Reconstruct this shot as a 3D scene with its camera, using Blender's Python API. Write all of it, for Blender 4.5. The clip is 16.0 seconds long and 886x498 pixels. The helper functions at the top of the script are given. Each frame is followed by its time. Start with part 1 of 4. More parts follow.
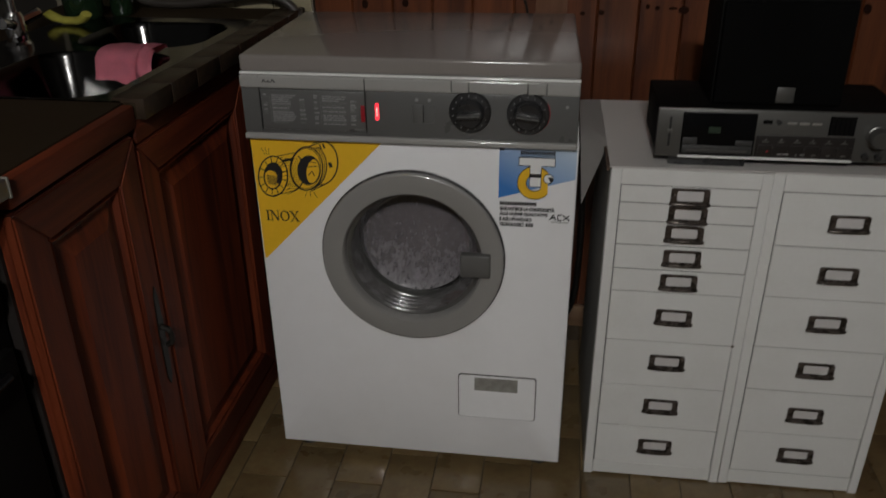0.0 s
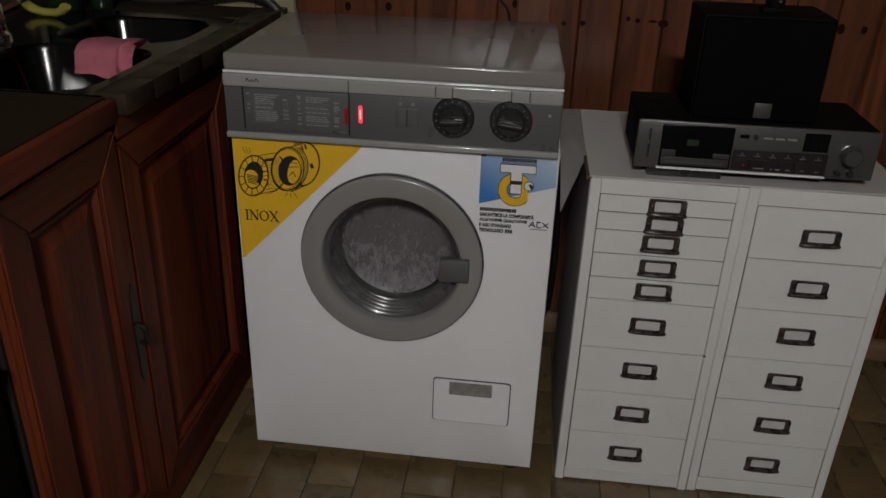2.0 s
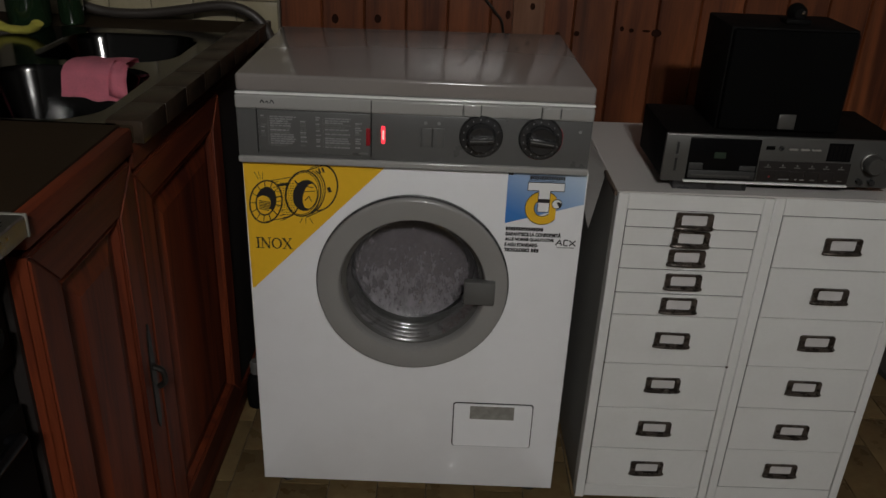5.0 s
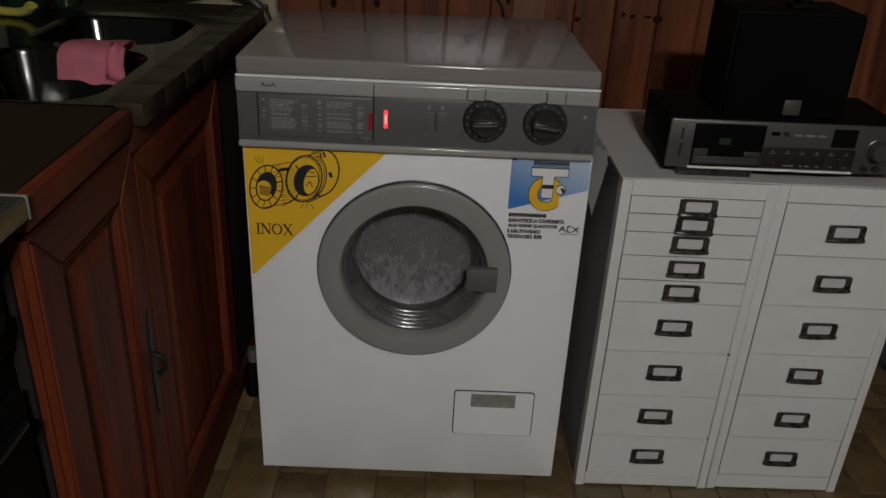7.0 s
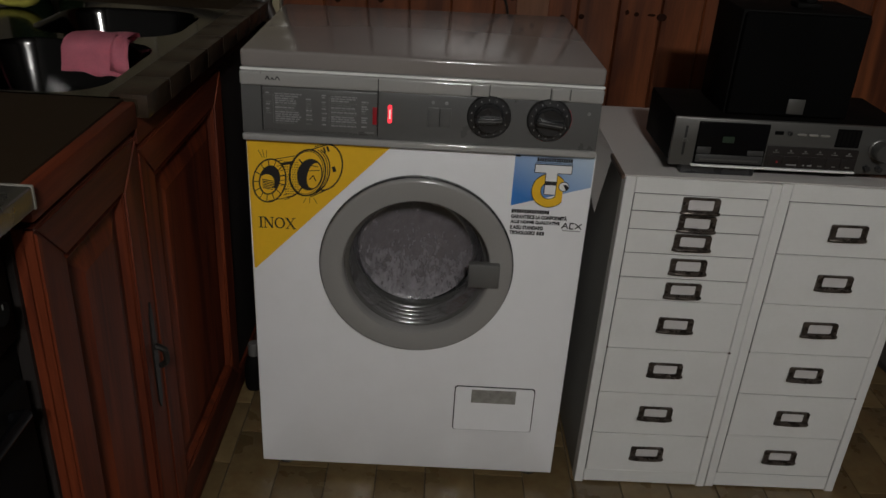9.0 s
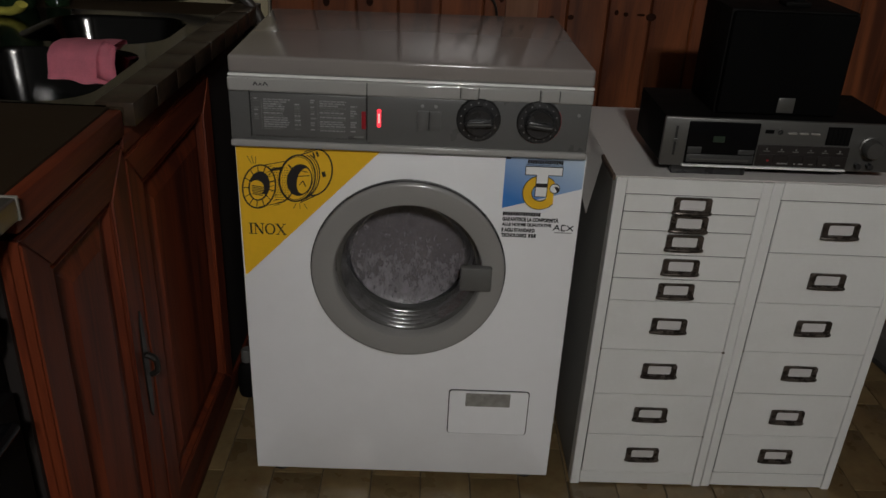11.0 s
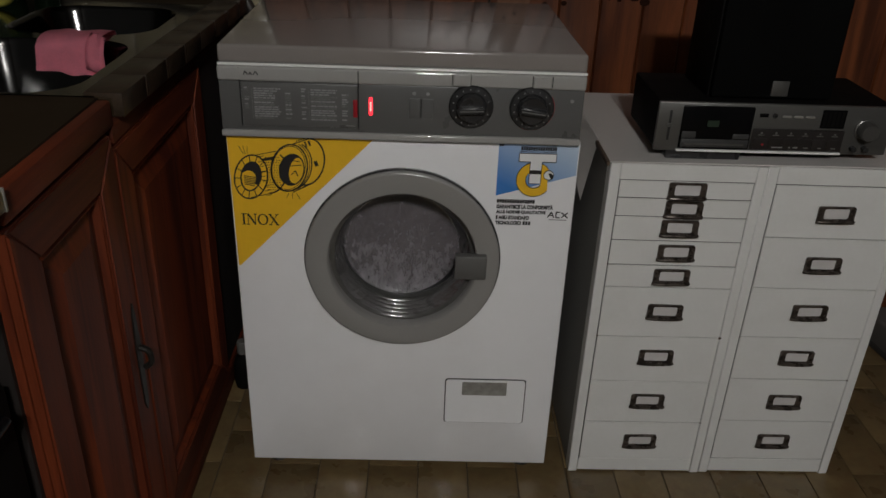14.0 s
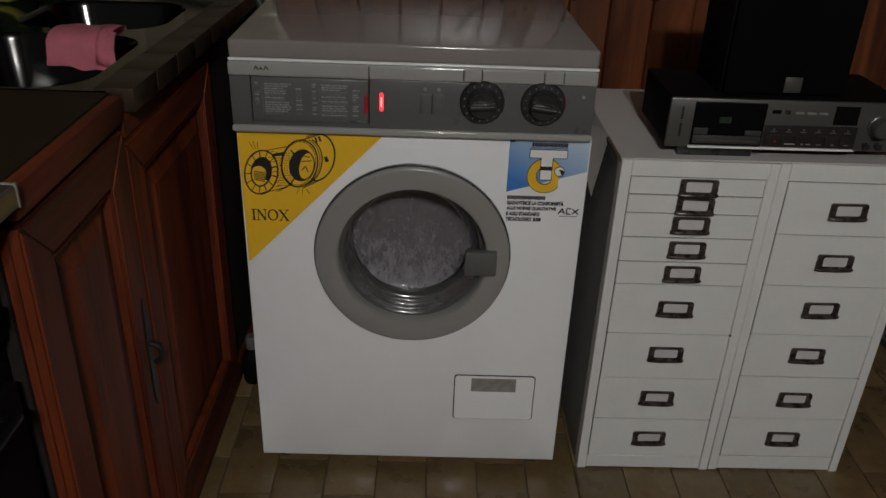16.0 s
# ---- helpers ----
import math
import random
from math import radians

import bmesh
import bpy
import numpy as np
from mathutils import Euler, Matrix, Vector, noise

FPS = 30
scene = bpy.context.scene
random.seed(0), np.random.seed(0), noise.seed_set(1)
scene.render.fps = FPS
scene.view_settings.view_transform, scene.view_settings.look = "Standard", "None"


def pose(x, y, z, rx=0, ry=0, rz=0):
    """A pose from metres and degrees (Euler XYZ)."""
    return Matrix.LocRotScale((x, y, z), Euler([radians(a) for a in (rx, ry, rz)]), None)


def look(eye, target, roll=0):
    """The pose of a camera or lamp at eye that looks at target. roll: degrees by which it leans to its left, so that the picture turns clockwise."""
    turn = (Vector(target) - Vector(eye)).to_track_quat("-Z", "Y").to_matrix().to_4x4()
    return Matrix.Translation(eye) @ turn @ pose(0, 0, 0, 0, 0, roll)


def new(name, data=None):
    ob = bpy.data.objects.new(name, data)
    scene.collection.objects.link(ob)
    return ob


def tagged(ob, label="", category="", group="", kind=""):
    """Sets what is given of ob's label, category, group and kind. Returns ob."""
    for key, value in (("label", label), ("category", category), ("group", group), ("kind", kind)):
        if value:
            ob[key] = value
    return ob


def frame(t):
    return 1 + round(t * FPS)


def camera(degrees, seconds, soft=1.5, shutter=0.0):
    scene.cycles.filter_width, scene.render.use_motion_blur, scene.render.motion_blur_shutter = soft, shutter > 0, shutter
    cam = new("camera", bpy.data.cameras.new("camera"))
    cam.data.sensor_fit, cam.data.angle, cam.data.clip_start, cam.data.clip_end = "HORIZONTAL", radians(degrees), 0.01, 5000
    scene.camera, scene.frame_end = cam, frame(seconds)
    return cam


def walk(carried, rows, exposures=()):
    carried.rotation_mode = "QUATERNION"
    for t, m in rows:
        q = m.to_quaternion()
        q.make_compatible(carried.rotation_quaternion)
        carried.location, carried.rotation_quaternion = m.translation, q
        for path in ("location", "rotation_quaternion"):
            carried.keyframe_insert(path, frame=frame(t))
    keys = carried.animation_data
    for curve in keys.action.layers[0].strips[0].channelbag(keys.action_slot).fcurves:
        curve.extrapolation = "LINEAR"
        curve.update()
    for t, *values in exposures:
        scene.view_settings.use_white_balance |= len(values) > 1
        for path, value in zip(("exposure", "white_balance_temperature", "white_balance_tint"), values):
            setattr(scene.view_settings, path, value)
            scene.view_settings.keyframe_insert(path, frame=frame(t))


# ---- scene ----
cam = camera(56.5, 16.0, shutter=0.7)
PATH = [
    (0, (0.258, -1.369, 1.204), (-0.002, 0.404, 0.315), -0.6),
    (0.5, (0.244, -1.401, 1.218), (0.046, 0.402, 0.376), 1.5),
    (1, (0.238, -1.404, 1.217), (0.057, 0.405, 0.383), 2.2),
    (1.5, (0.232, -1.397, 1.211), (0.045, 0.402, 0.358), 2.3),
    (2, (0.24, -1.377, 1.207), (0.054, 0.409, 0.328), 1.9),
    (2.5, (0.243, -1.362, 1.201), (0.061, 0.42, 0.312), 1.5),
    (3, (0.241, -1.345, 1.199), (-0.091, 0.415, 0.308), -1.1),
    (3.2, (0.249, -1.345, 1.187), (-0.15, 0.399, 0.294), -2.9),
    (3.5, (0.227, -1.331, 1.184), (-0.158, 0.398, 0.256), -3.8),
    (3.7, (0.211, -1.333, 1.172), (-0.094, 0.41, 0.24), -3.6),
    (4, (0.122, -1.334, 1.174), (0.0, 0.449, 0.275), -0.2),
    (4.2, (0.089, -1.338, 1.19), (0.041, 0.469, 0.335), 1.8),
    (4.5, (0.046, -1.33, 1.215), (0.09, 0.48, 0.365), 4.0),
    (4.7, (0.063, -1.337, 1.203), (0.08, 0.481, 0.37), 2.6),
    (5, (0.049, -1.327, 1.209), (0.054, 0.475, 0.343), 2.4),
    (7.5, (0.028, -1.318, 1.193), (0.067, 0.475, 0.308), 3.0),
    (8, (0.029, -1.32, 1.197), (0.074, 0.474, 0.314), 3.1),
    (8.5, (0.025, -1.318, 1.194), (0.061, 0.473, 0.304), 3.0),
    (9, (0.021, -1.32, 1.192), (0.055, 0.47, 0.301), 3.5),
    (11.5, (0.031, -1.312, 1.195), (0.081, 0.481, 0.309), 2.6),
    (12, (0.033, -1.313, 1.196), (0.088, 0.481, 0.312), 2.5),
    (12.5, (0.031, -1.311, 1.193), (0.071, 0.482, 0.307), 2.4),
    (13, (0.03, -1.31, 1.194), (0.077, 0.48, 0.303), 2.2),
    (13.5, (0.037, -1.309, 1.193), (0.094, 0.477, 0.295), 2.2),
    (14, (0.035, -1.308, 1.187), (0.085, 0.474, 0.279), 2.2),
    (14.5, (0.032, -1.304, 1.187), (0.072, 0.473, 0.27), 2.1),
    (15, (0.035, -1.304, 1.186), (0.071, 0.473, 0.269), 2.0),
    (15.5, (0.025, -1.301, 1.188), (0.055, 0.475, 0.269), 2.2),
    (16, (0.027, -1.304, 1.187), (0.064, 0.472, 0.268), 2.2),
]
walk(cam, [(t, look(eye, target, roll)) for t, eye, target, roll in PATH])


# ---- world and light ----
world = bpy.data.worlds.new("world")
scene.world = world
world.use_nodes = True
world.node_tree.nodes["Background"].inputs[0].default_value = (0.9, 0.85, 0.8, 1)
world.node_tree.nodes["Background"].inputs[1].default_value = 0.002
BULB = 500.0


# ---- materials ----
def shader(name, base, rough=0.5, metal=0.0, var=0.12, scale=8.0, fine=90.0, bump=0.08, stretch=(1, 1, 1), dirt=None,
           dirt_amount=0.0, coat=0.0, rough_var=0.1, per_object=0.0, spec=0.5):
    """A surface with variation at two scales, bump, a tint by piece and stains."""
    m = bpy.data.materials.new(name)
    m.use_nodes = True
    nt = m.node_tree
    n, ln = nt.nodes, nt.links
    bsdf = n["Principled BSDF"]
    tc = n.new("ShaderNodeTexCoord")
    mp = n.new("ShaderNodeMapping")
    mp.inputs["Scale"].default_value = stretch
    ln.new(tc.outputs["Object"], mp.inputs[0])
    off = n.new("ShaderNodeObjectInfo")
    add = n.new("ShaderNodeVectorMath")
    add.operation = "MULTIPLY_ADD"
    add.inputs[1].default_value = (1, 1, 1)
    comb = n.new("ShaderNodeCombineXYZ")
    mul = n.new("ShaderNodeMath")
    mul.operation = "MULTIPLY"
    mul.inputs[1].default_value = 37.0
    ln.new(off.outputs["Random"], mul.inputs[0])
    for i in range(3):
        ln.new(mul.outputs[0], comb.inputs[i])
    ln.new(mp.outputs[0], add.inputs[0])
    ln.new(comb.outputs[0], add.inputs[2])
    big = n.new("ShaderNodeTexNoise")
    big.inputs["Scale"].default_value = scale
    big.inputs["Detail"].default_value = 4
    small = n.new("ShaderNodeTexNoise")
    small.inputs["Scale"].default_value = fine
    small.inputs["Detail"].default_value = 5
    ln.new(add.outputs[0], big.inputs["Vector"])
    ln.new(add.outputs[0], small.inputs["Vector"])
    mix = n.new("ShaderNodeMath")
    mix.operation = "ADD"
    half = n.new("ShaderNodeMath")
    half.operation = "MULTIPLY"
    half.inputs[1].default_value = 0.5
    ln.new(small.outputs["Fac"], half.inputs[0])
    ln.new(big.outputs["Fac"], mix.inputs[0])
    ln.new(half.outputs[0], mix.inputs[1])
    rng = n.new("ShaderNodeMapRange")
    rng.inputs[1].default_value, rng.inputs[2].default_value = 0.45, 1.05
    rng.inputs[3].default_value, rng.inputs[4].default_value = 1 - var, 1 + var
    ln.new(mix.outputs[0], rng.inputs[0])
    last = rng.outputs[0]
    if per_object:
        pr = n.new("ShaderNodeMapRange")
        pr.inputs[3].default_value, pr.inputs[4].default_value = 1 - per_object, 1 + per_object
        ln.new(off.outputs["Random"], pr.inputs[0])
        pm = n.new("ShaderNodeMath")
        pm.operation = "MULTIPLY"
        ln.new(last, pm.inputs[0])
        ln.new(pr.outputs[0], pm.inputs[1])
        last = pm.outputs[0]
    col = n.new("ShaderNodeVectorMath")
    col.operation = "SCALE"
    col.inputs[0].default_value = base
    ln.new(last, col.inputs["Scale"])
    out = col.outputs[0]
    if dirt:
        dn = n.new("ShaderNodeTexNoise")
        dn.inputs["Scale"].default_value = scale * 2.3
        dn.inputs["Detail"].default_value = 8
        dn.inputs["Roughness"].default_value = 0.65
        ln.new(add.outputs[0], dn.inputs["Vector"])
        dr = n.new("ShaderNodeMapRange")
        dr.inputs[1].default_value, dr.inputs[2].default_value = 0.48, 0.75
        dr.inputs[4].default_value = dirt_amount
        ln.new(dn.outputs["Fac"], dr.inputs[0])
        dm = n.new("ShaderNodeMix")
        dm.data_type = "RGBA"
        ln.new(dr.outputs[0], dm.inputs[0])
        ln.new(out, dm.inputs[6])
        dm.inputs[7].default_value = (*dirt, 1)
        out = dm.outputs[2]
    ln.new(out, bsdf.inputs["Base Color"])
    rr = n.new("ShaderNodeMapRange")
    rr.inputs[3].default_value, rr.inputs[4].default_value = max(0.02, rough - rough_var), min(1, rough + rough_var)
    ln.new(big.outputs["Fac"], rr.inputs[0])
    ln.new(rr.outputs[0], bsdf.inputs["Roughness"])
    bsdf.inputs["Metallic"].default_value = metal
    bsdf.inputs["Coat Weight"].default_value = coat
    bsdf.inputs["Coat Roughness"].default_value = 0.08
    bsdf.inputs["Specular IOR Level"].default_value = spec
    if bump:
        bp = n.new("ShaderNodeBump")
        bp.inputs["Strength"].default_value = bump
        bp.inputs["Distance"].default_value = 0.002
        ln.new(mix.outputs[0], bp.inputs["Height"])
        ln.new(bp.outputs[0], bsdf.inputs["Normal"])
    return m


def wood(name, dark, light, along="Z", rough=0.4, coat=0.15, rings=22.0, per_object=0.2, bump=0.15, spec=0.5):
    """Stained timber: stretched grain with a distorted wave in it."""
    m = bpy.data.materials.new(name)
    m.use_nodes = True
    nt = m.node_tree
    n, ln = nt.nodes, nt.links
    bsdf = n["Principled BSDF"]
    tc = n.new("ShaderNodeTexCoord")
    mp = n.new("ShaderNodeMapping")
    mp.inputs["Scale"].default_value = {"X": (0.07, 1, 1), "Y": (1, 0.07, 1), "Z": (1, 1, 0.07)}[along]
    info = n.new("ShaderNodeObjectInfo")
    comb = n.new("ShaderNodeCombineXYZ")
    mul = n.new("ShaderNodeMath")
    mul.operation = "MULTIPLY"
    mul.inputs[1].default_value = 23.0
    ln.new(info.outputs["Random"], mul.inputs[0])
    for i in range(3):
        ln.new(mul.outputs[0], comb.inputs[i])
    add = n.new("ShaderNodeVectorMath")
    ln.new(tc.outputs["Object"], mp.inputs[0])
    ln.new(mp.outputs[0], add.inputs[0])
    ln.new(comb.outputs[0], add.inputs[1])
    grain = n.new("ShaderNodeTexNoise")
    grain.inputs["Scale"].default_value = rings
    grain.inputs["Detail"].default_value = 8
    grain.inputs["Distortion"].default_value = 1.2
    fibre = n.new("ShaderNodeTexNoise")
    fibre.inputs["Scale"].default_value = 240.0
    fibre.inputs["Detail"].default_value = 3
    ln.new(add.outputs[0], grain.inputs["Vector"])
    ln.new(add.outputs[0], fibre.inputs["Vector"])
    ramp = n.new("ShaderNodeValToRGB")
    ramp.color_ramp.elements[0].position, ramp.color_ramp.elements[1].position = 0.32, 0.72
    ramp.color_ramp.elements[0].color, ramp.color_ramp.elements[1].color = (*dark, 1), (*light, 1)
    sm = n.new("ShaderNodeMath")
    sm.operation = "MULTIPLY_ADD"
    sm.inputs[1].default_value = 0.22
    ln.new(fibre.outputs["Fac"], sm.inputs[0])
    sub = n.new("ShaderNodeMath")
    sub.operation = "SUBTRACT"
    sub.inputs[1].default_value = 0.11
    ln.new(grain.outputs["Fac"], sub.inputs[0])
    ln.new(sub.outputs[0], sm.inputs[2])
    ln.new(sm.outputs[0], ramp.inputs[0])
    pr = n.new("ShaderNodeMapRange")
    pr.inputs[3].default_value, pr.inputs[4].default_value = 1 - per_object, 1 + per_object
    ln.new(info.outputs["Random"], pr.inputs[0])
    sc = n.new("ShaderNodeVectorMath")
    sc.operation = "SCALE"
    ln.new(ramp.outputs[0], sc.inputs[0])
    ln.new(pr.outputs[0], sc.inputs["Scale"])
    ln.new(sc.outputs[0], bsdf.inputs["Base Color"])
    bsdf.inputs["Roughness"].default_value = rough
    bsdf.inputs["Coat Weight"].default_value = coat
    bsdf.inputs["Coat Roughness"].default_value = 0.25
    bsdf.inputs["Specular IOR Level"].default_value = spec
    bp = n.new("ShaderNodeBump")
    bp.inputs["Strength"].default_value = bump
    bp.inputs["Distance"].default_value = 0.001
    ln.new(sm.outputs[0], bp.inputs["Height"])
    ln.new(bp.outputs[0], bsdf.inputs["Normal"])
    return m


def glow(name, colour, strength):
    m = bpy.data.materials.new(name)
    m.use_nodes = True
    b = m.node_tree.nodes["Principled BSDF"]
    b.inputs["Base Color"].default_value = (*colour, 1)
    b.inputs["Emission Color"].default_value = (*colour, 1)
    b.inputs["Emission Strength"].default_value = strength
    return m


def clear(name, colour=(1, 1, 1), rough=0.0, ior=1.45):
    m = bpy.data.materials.new(name)
    m.use_nodes = True
    b = m.node_tree.nodes["Principled BSDF"]
    b.inputs["Base Color"].default_value = (*colour, 1)
    b.inputs["Roughness"].default_value = rough
    b.inputs["IOR"].default_value = ior
    b.inputs["Transmission Weight"].default_value = 1.0
    return m


def pane(name, tint=(0.96, 0.97, 0.97)):
    """Thin clear glass: see-through with a mirror gloss by Fresnel."""
    m = bpy.data.materials.new(name)
    m.use_nodes = True
    nt = m.node_tree
    nt.nodes.remove(nt.nodes["Principled BSDF"])
    tr, gl = nt.nodes.new("ShaderNodeBsdfTransparent"), nt.nodes.new("ShaderNodeBsdfGlossy")
    tr.inputs[0].default_value = (*tint, 1)
    gl.inputs["Roughness"].default_value = 0.04
    fr, mx = nt.nodes.new("ShaderNodeFresnel"), nt.nodes.new("ShaderNodeMixShader")
    fr.inputs[0].default_value = 1.45
    ml = nt.nodes.new("ShaderNodeMath")
    ml.operation = "MULTIPLY"
    ml.inputs[1].default_value = 0.5
    nt.links.new(fr.outputs[0], ml.inputs[0])
    nt.links.new(ml.outputs[0], mx.inputs[0])
    nt.links.new(tr.outputs[0], mx.inputs[1])
    nt.links.new(gl.outputs[0], mx.inputs[2])
    nt.links.new(mx.outputs[0], nt.nodes["Material Output"].inputs[0])
    return m


def film_material():
    """Suds and drops on the inside of the bowl: patches with gaps, thinned upwards to paint in the shade at its top."""
    m = shader("suds_film", (0.30, 0.275, 0.297), 0.42, var=0.35, scale=60, fine=190, bump=0.6, stretch=(1, 1, 0.5))
    nt = m.node_tree
    n, ln = nt.nodes, nt.links
    tc = n.new("ShaderNodeTexCoord")
    sep = n.new("ShaderNodeSeparateXYZ")
    ln.new(tc.outputs["Object"], sep.inputs[0])
    mp = n.new("ShaderNodeMapping")
    mp.inputs["Scale"].default_value = (1, 1, 0.5)
    ln.new(tc.outputs["Object"], mp.inputs[0])
    nz = n.new("ShaderNodeTexNoise")
    nz.inputs["Scale"].default_value = 140
    nz.inputs["Detail"].default_value = 5
    nz.inputs["Roughness"].default_value = 0.62
    ln.new(mp.outputs[0], nz.inputs["Vector"])
    # Less film with height, which darkens the bowl where the ring shades it.
    hz = n.new("ShaderNodeMapRange")
    hz.inputs[1].default_value, hz.inputs[2].default_value = 0.40, 0.58
    hz.inputs[3].default_value, hz.inputs[4].default_value = 0.20, -0.10
    ln.new(sep.outputs[2], hz.inputs[0])
    add = n.new("ShaderNodeMath")
    ln.new(nz.outputs["Fac"], add.inputs[0])
    ln.new(hz.outputs[0], add.inputs[1])
    rg = n.new("ShaderNodeMapRange")
    rg.inputs[1].default_value, rg.inputs[2].default_value = 0.40, 0.72
    rg.inputs[3].default_value, rg.inputs[4].default_value = 0.26, 0.68
    ln.new(add.outputs[0], rg.inputs[0])
    ln.new(rg.outputs[0], n["Principled BSDF"].inputs["Alpha"])
    return m


def suds_material():
    """Wet grey washing and suds pressed against a window."""
    m = shader("wet_washing", (0.092, 0.074, 0.078), 0.5, var=0.22, scale=12, fine=120, bump=0.3)
    return m


def faded_print(name, deep, pale):
    """A printed colour that fades from the lower left to the upper right of its sheet."""
    m = shader(name, deep, 0.36, var=0.05, bump=0.0)
    n, ln = m.node_tree.nodes, m.node_tree.links
    tc = n.new("ShaderNodeTexCoord")
    dot = n.new("ShaderNodeVectorMath")
    dot.operation = "DOT_PRODUCT"
    dot.inputs[1].default_value = (0.45, 0.0, 0.9)
    ln.new(tc.outputs["Object"], dot.inputs[0])
    rg = n.new("ShaderNodeMapRange")
    rg.inputs[1].default_value, rg.inputs[2].default_value = 0.66, 0.775
    ln.new(dot.outputs["Value"], rg.inputs[0])
    mx = n.new("ShaderNodeMix")
    mx.data_type = "RGBA"
    mx.inputs[6].default_value, mx.inputs[7].default_value = (*deep, 1), (*pale, 1)
    ln.new(rg.outputs[0], mx.inputs[0])
    ln.new(mx.outputs[2], n["Principled BSDF"].inputs["Base Color"])
    return m


ENAMEL = shader("white_enamel", (0.81, 0.813, 0.828), 0.17, var=0.025, scale=3, fine=30, bump=0.01, coat=0.35, rough_var=0.05,
                dirt=(0.60, 0.58, 0.54), dirt_amount=0.12)
GREY = shader("grey_plastic", (0.31, 0.305, 0.295), 0.10, var=0.05, scale=10, fine=300, bump=0.01, rough_var=0.03, coat=0.8)
GREY_LID = shader("lid_laminate", (0.215, 0.195, 0.182), 0.13, var=0.05, scale=6, fine=400, bump=0.015, rough_var=0.04, coat=0.12)
FASCIA = shader("dark_fascia", (0.098, 0.098, 0.096), 0.3, var=0.06, scale=14, fine=200, bump=0.02)
RING = shader("door_ring_grey", (0.245, 0.238, 0.229), 0.27, var=0.03, scale=5, fine=260, bump=0.012, rough_var=0.02, coat=0.6)
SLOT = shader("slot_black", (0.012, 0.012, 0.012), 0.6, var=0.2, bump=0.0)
LATCH = shader("latch_grey", (0.098, 0.096, 0.092), 0.5, var=0.06, scale=20, bump=0.03)
PALE_TRIM = shader("pale_trim", (0.80, 0.80, 0.79), 0.12, var=0.05, bump=0.0, rough_var=0.03, coat=0.8)
RUBBER = shader("gasket_rubber", (0.075, 0.074, 0.070), 0.22, var=0.2, scale=25, bump=0.0, rough_var=0.04, coat=1.0)
KNOB = shader("knob_black", (0.022, 0.022, 0.023), 0.28, var=0.2, scale=30, bump=0.02)
INK = shader("ink_black", (0.015, 0.014, 0.015), 0.5, var=0.1, bump=0.0)
DIM_INK = shader("dim_ink", (0.13, 0.13, 0.125), 0.5, var=0.2, bump=0.0)
PALE_INK = shader("pale_ink", (0.23, 0.23, 0.23), 0.5, var=0.2, bump=0.0)
YELLOW = shader("yellow_sticker", (0.80, 0.47, 0.025), 0.36, var=0.06, scale=5, bump=0.01)
BLUE = faded_print("blue_print", (0.045, 0.19, 0.52), (0.47, 0.58, 0.70))
WHITE_STICKER = shader("white_sticker", (0.78, 0.78, 0.78), 0.4, var=0.04, bump=0.0)
RED = shader("red_plastic", (0.30, 0.012, 0.02), 0.35, var=0.1, bump=0.0)
RED_LAMP = glow("red_lamp", (1.0, 0.03, 0.05), 1.6)
RED_CORE = glow("red_lamp_core", (1.0, 0.30, 0.26), 1.9)
LABEL_GREY = shader("filter_label", (0.25, 0.24, 0.22), 0.5, var=0.3, scale=60, bump=0.05)
SUDS = suds_material()
STEEL = shader("drum_steel", (0.45, 0.45, 0.46), 0.3, metal=1.0, var=0.1, bump=0.02)
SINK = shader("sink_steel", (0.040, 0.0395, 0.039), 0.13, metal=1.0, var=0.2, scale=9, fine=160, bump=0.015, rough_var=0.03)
CHROME = shader("chrome", (0.75, 0.75, 0.77), 0.06, metal=1.0, var=0.05, bump=0.0, rough_var=0.03)
BOWL = pane("bowl_glass")
FILM = film_material()
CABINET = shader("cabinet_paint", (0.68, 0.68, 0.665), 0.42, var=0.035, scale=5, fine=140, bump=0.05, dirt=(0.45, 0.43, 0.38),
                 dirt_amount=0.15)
# Darker copy of the cabinet paint: shade of the narrow gap in its colour.
CAB_SIDE_SHADE = shader("cabinet_side_shade", (0.21, 0.205, 0.19), 0.5, var=0.06, scale=5, bump=0.05)
TOP_BOARD = shader("top_laminate", (0.50, 0.48, 0.46), 0.36, var=0.06, scale=7, fine=200, bump=0.04)
BOARD_EDGE = shader("board_edge", (0.07, 0.045, 0.03), 0.6, var=0.3, scale=50)
BRONZE = shader("worn_bronze", (0.066, 0.054, 0.046), 0.28, metal=0.5, var=0.7, scale=60, bump=0.1)
CARD = shader("card", (0.56, 0.54, 0.53), 0.6, var=0.05, scale=40)
BLACK_BOX = shader("black_vinyl", (0.0045, 0.0042, 0.004), 0.7, spec=0.06, var=0.2, scale=20, fine=300, bump=0.15)
GRILLE = shader("speaker_cloth", (0.004, 0.004, 0.004), 0.95, spec=0.0, var=0.2, fine=600, bump=0.3)
ALU = shader("brushed_aluminium", (0.115, 0.113, 0.108), 0.38, metal=0.6, var=0.06, scale=5, fine=300, stretch=(0.03, 1, 1), bump=0.03)
GLASS_BLACK = shader("black_window", (0.004, 0.004, 0.0045), 0.2, spec=0.12, var=0.1, bump=0.0)
SMOKED = shader("smoked_plastic", (0.021, 0.018, 0.017), 0.3, spec=0.3, var=0.15, bump=0.01)
DECK_GREY = shader("deck_grey", (0.04, 0.04, 0.04), 0.4, var=0.1, bump=0.02)
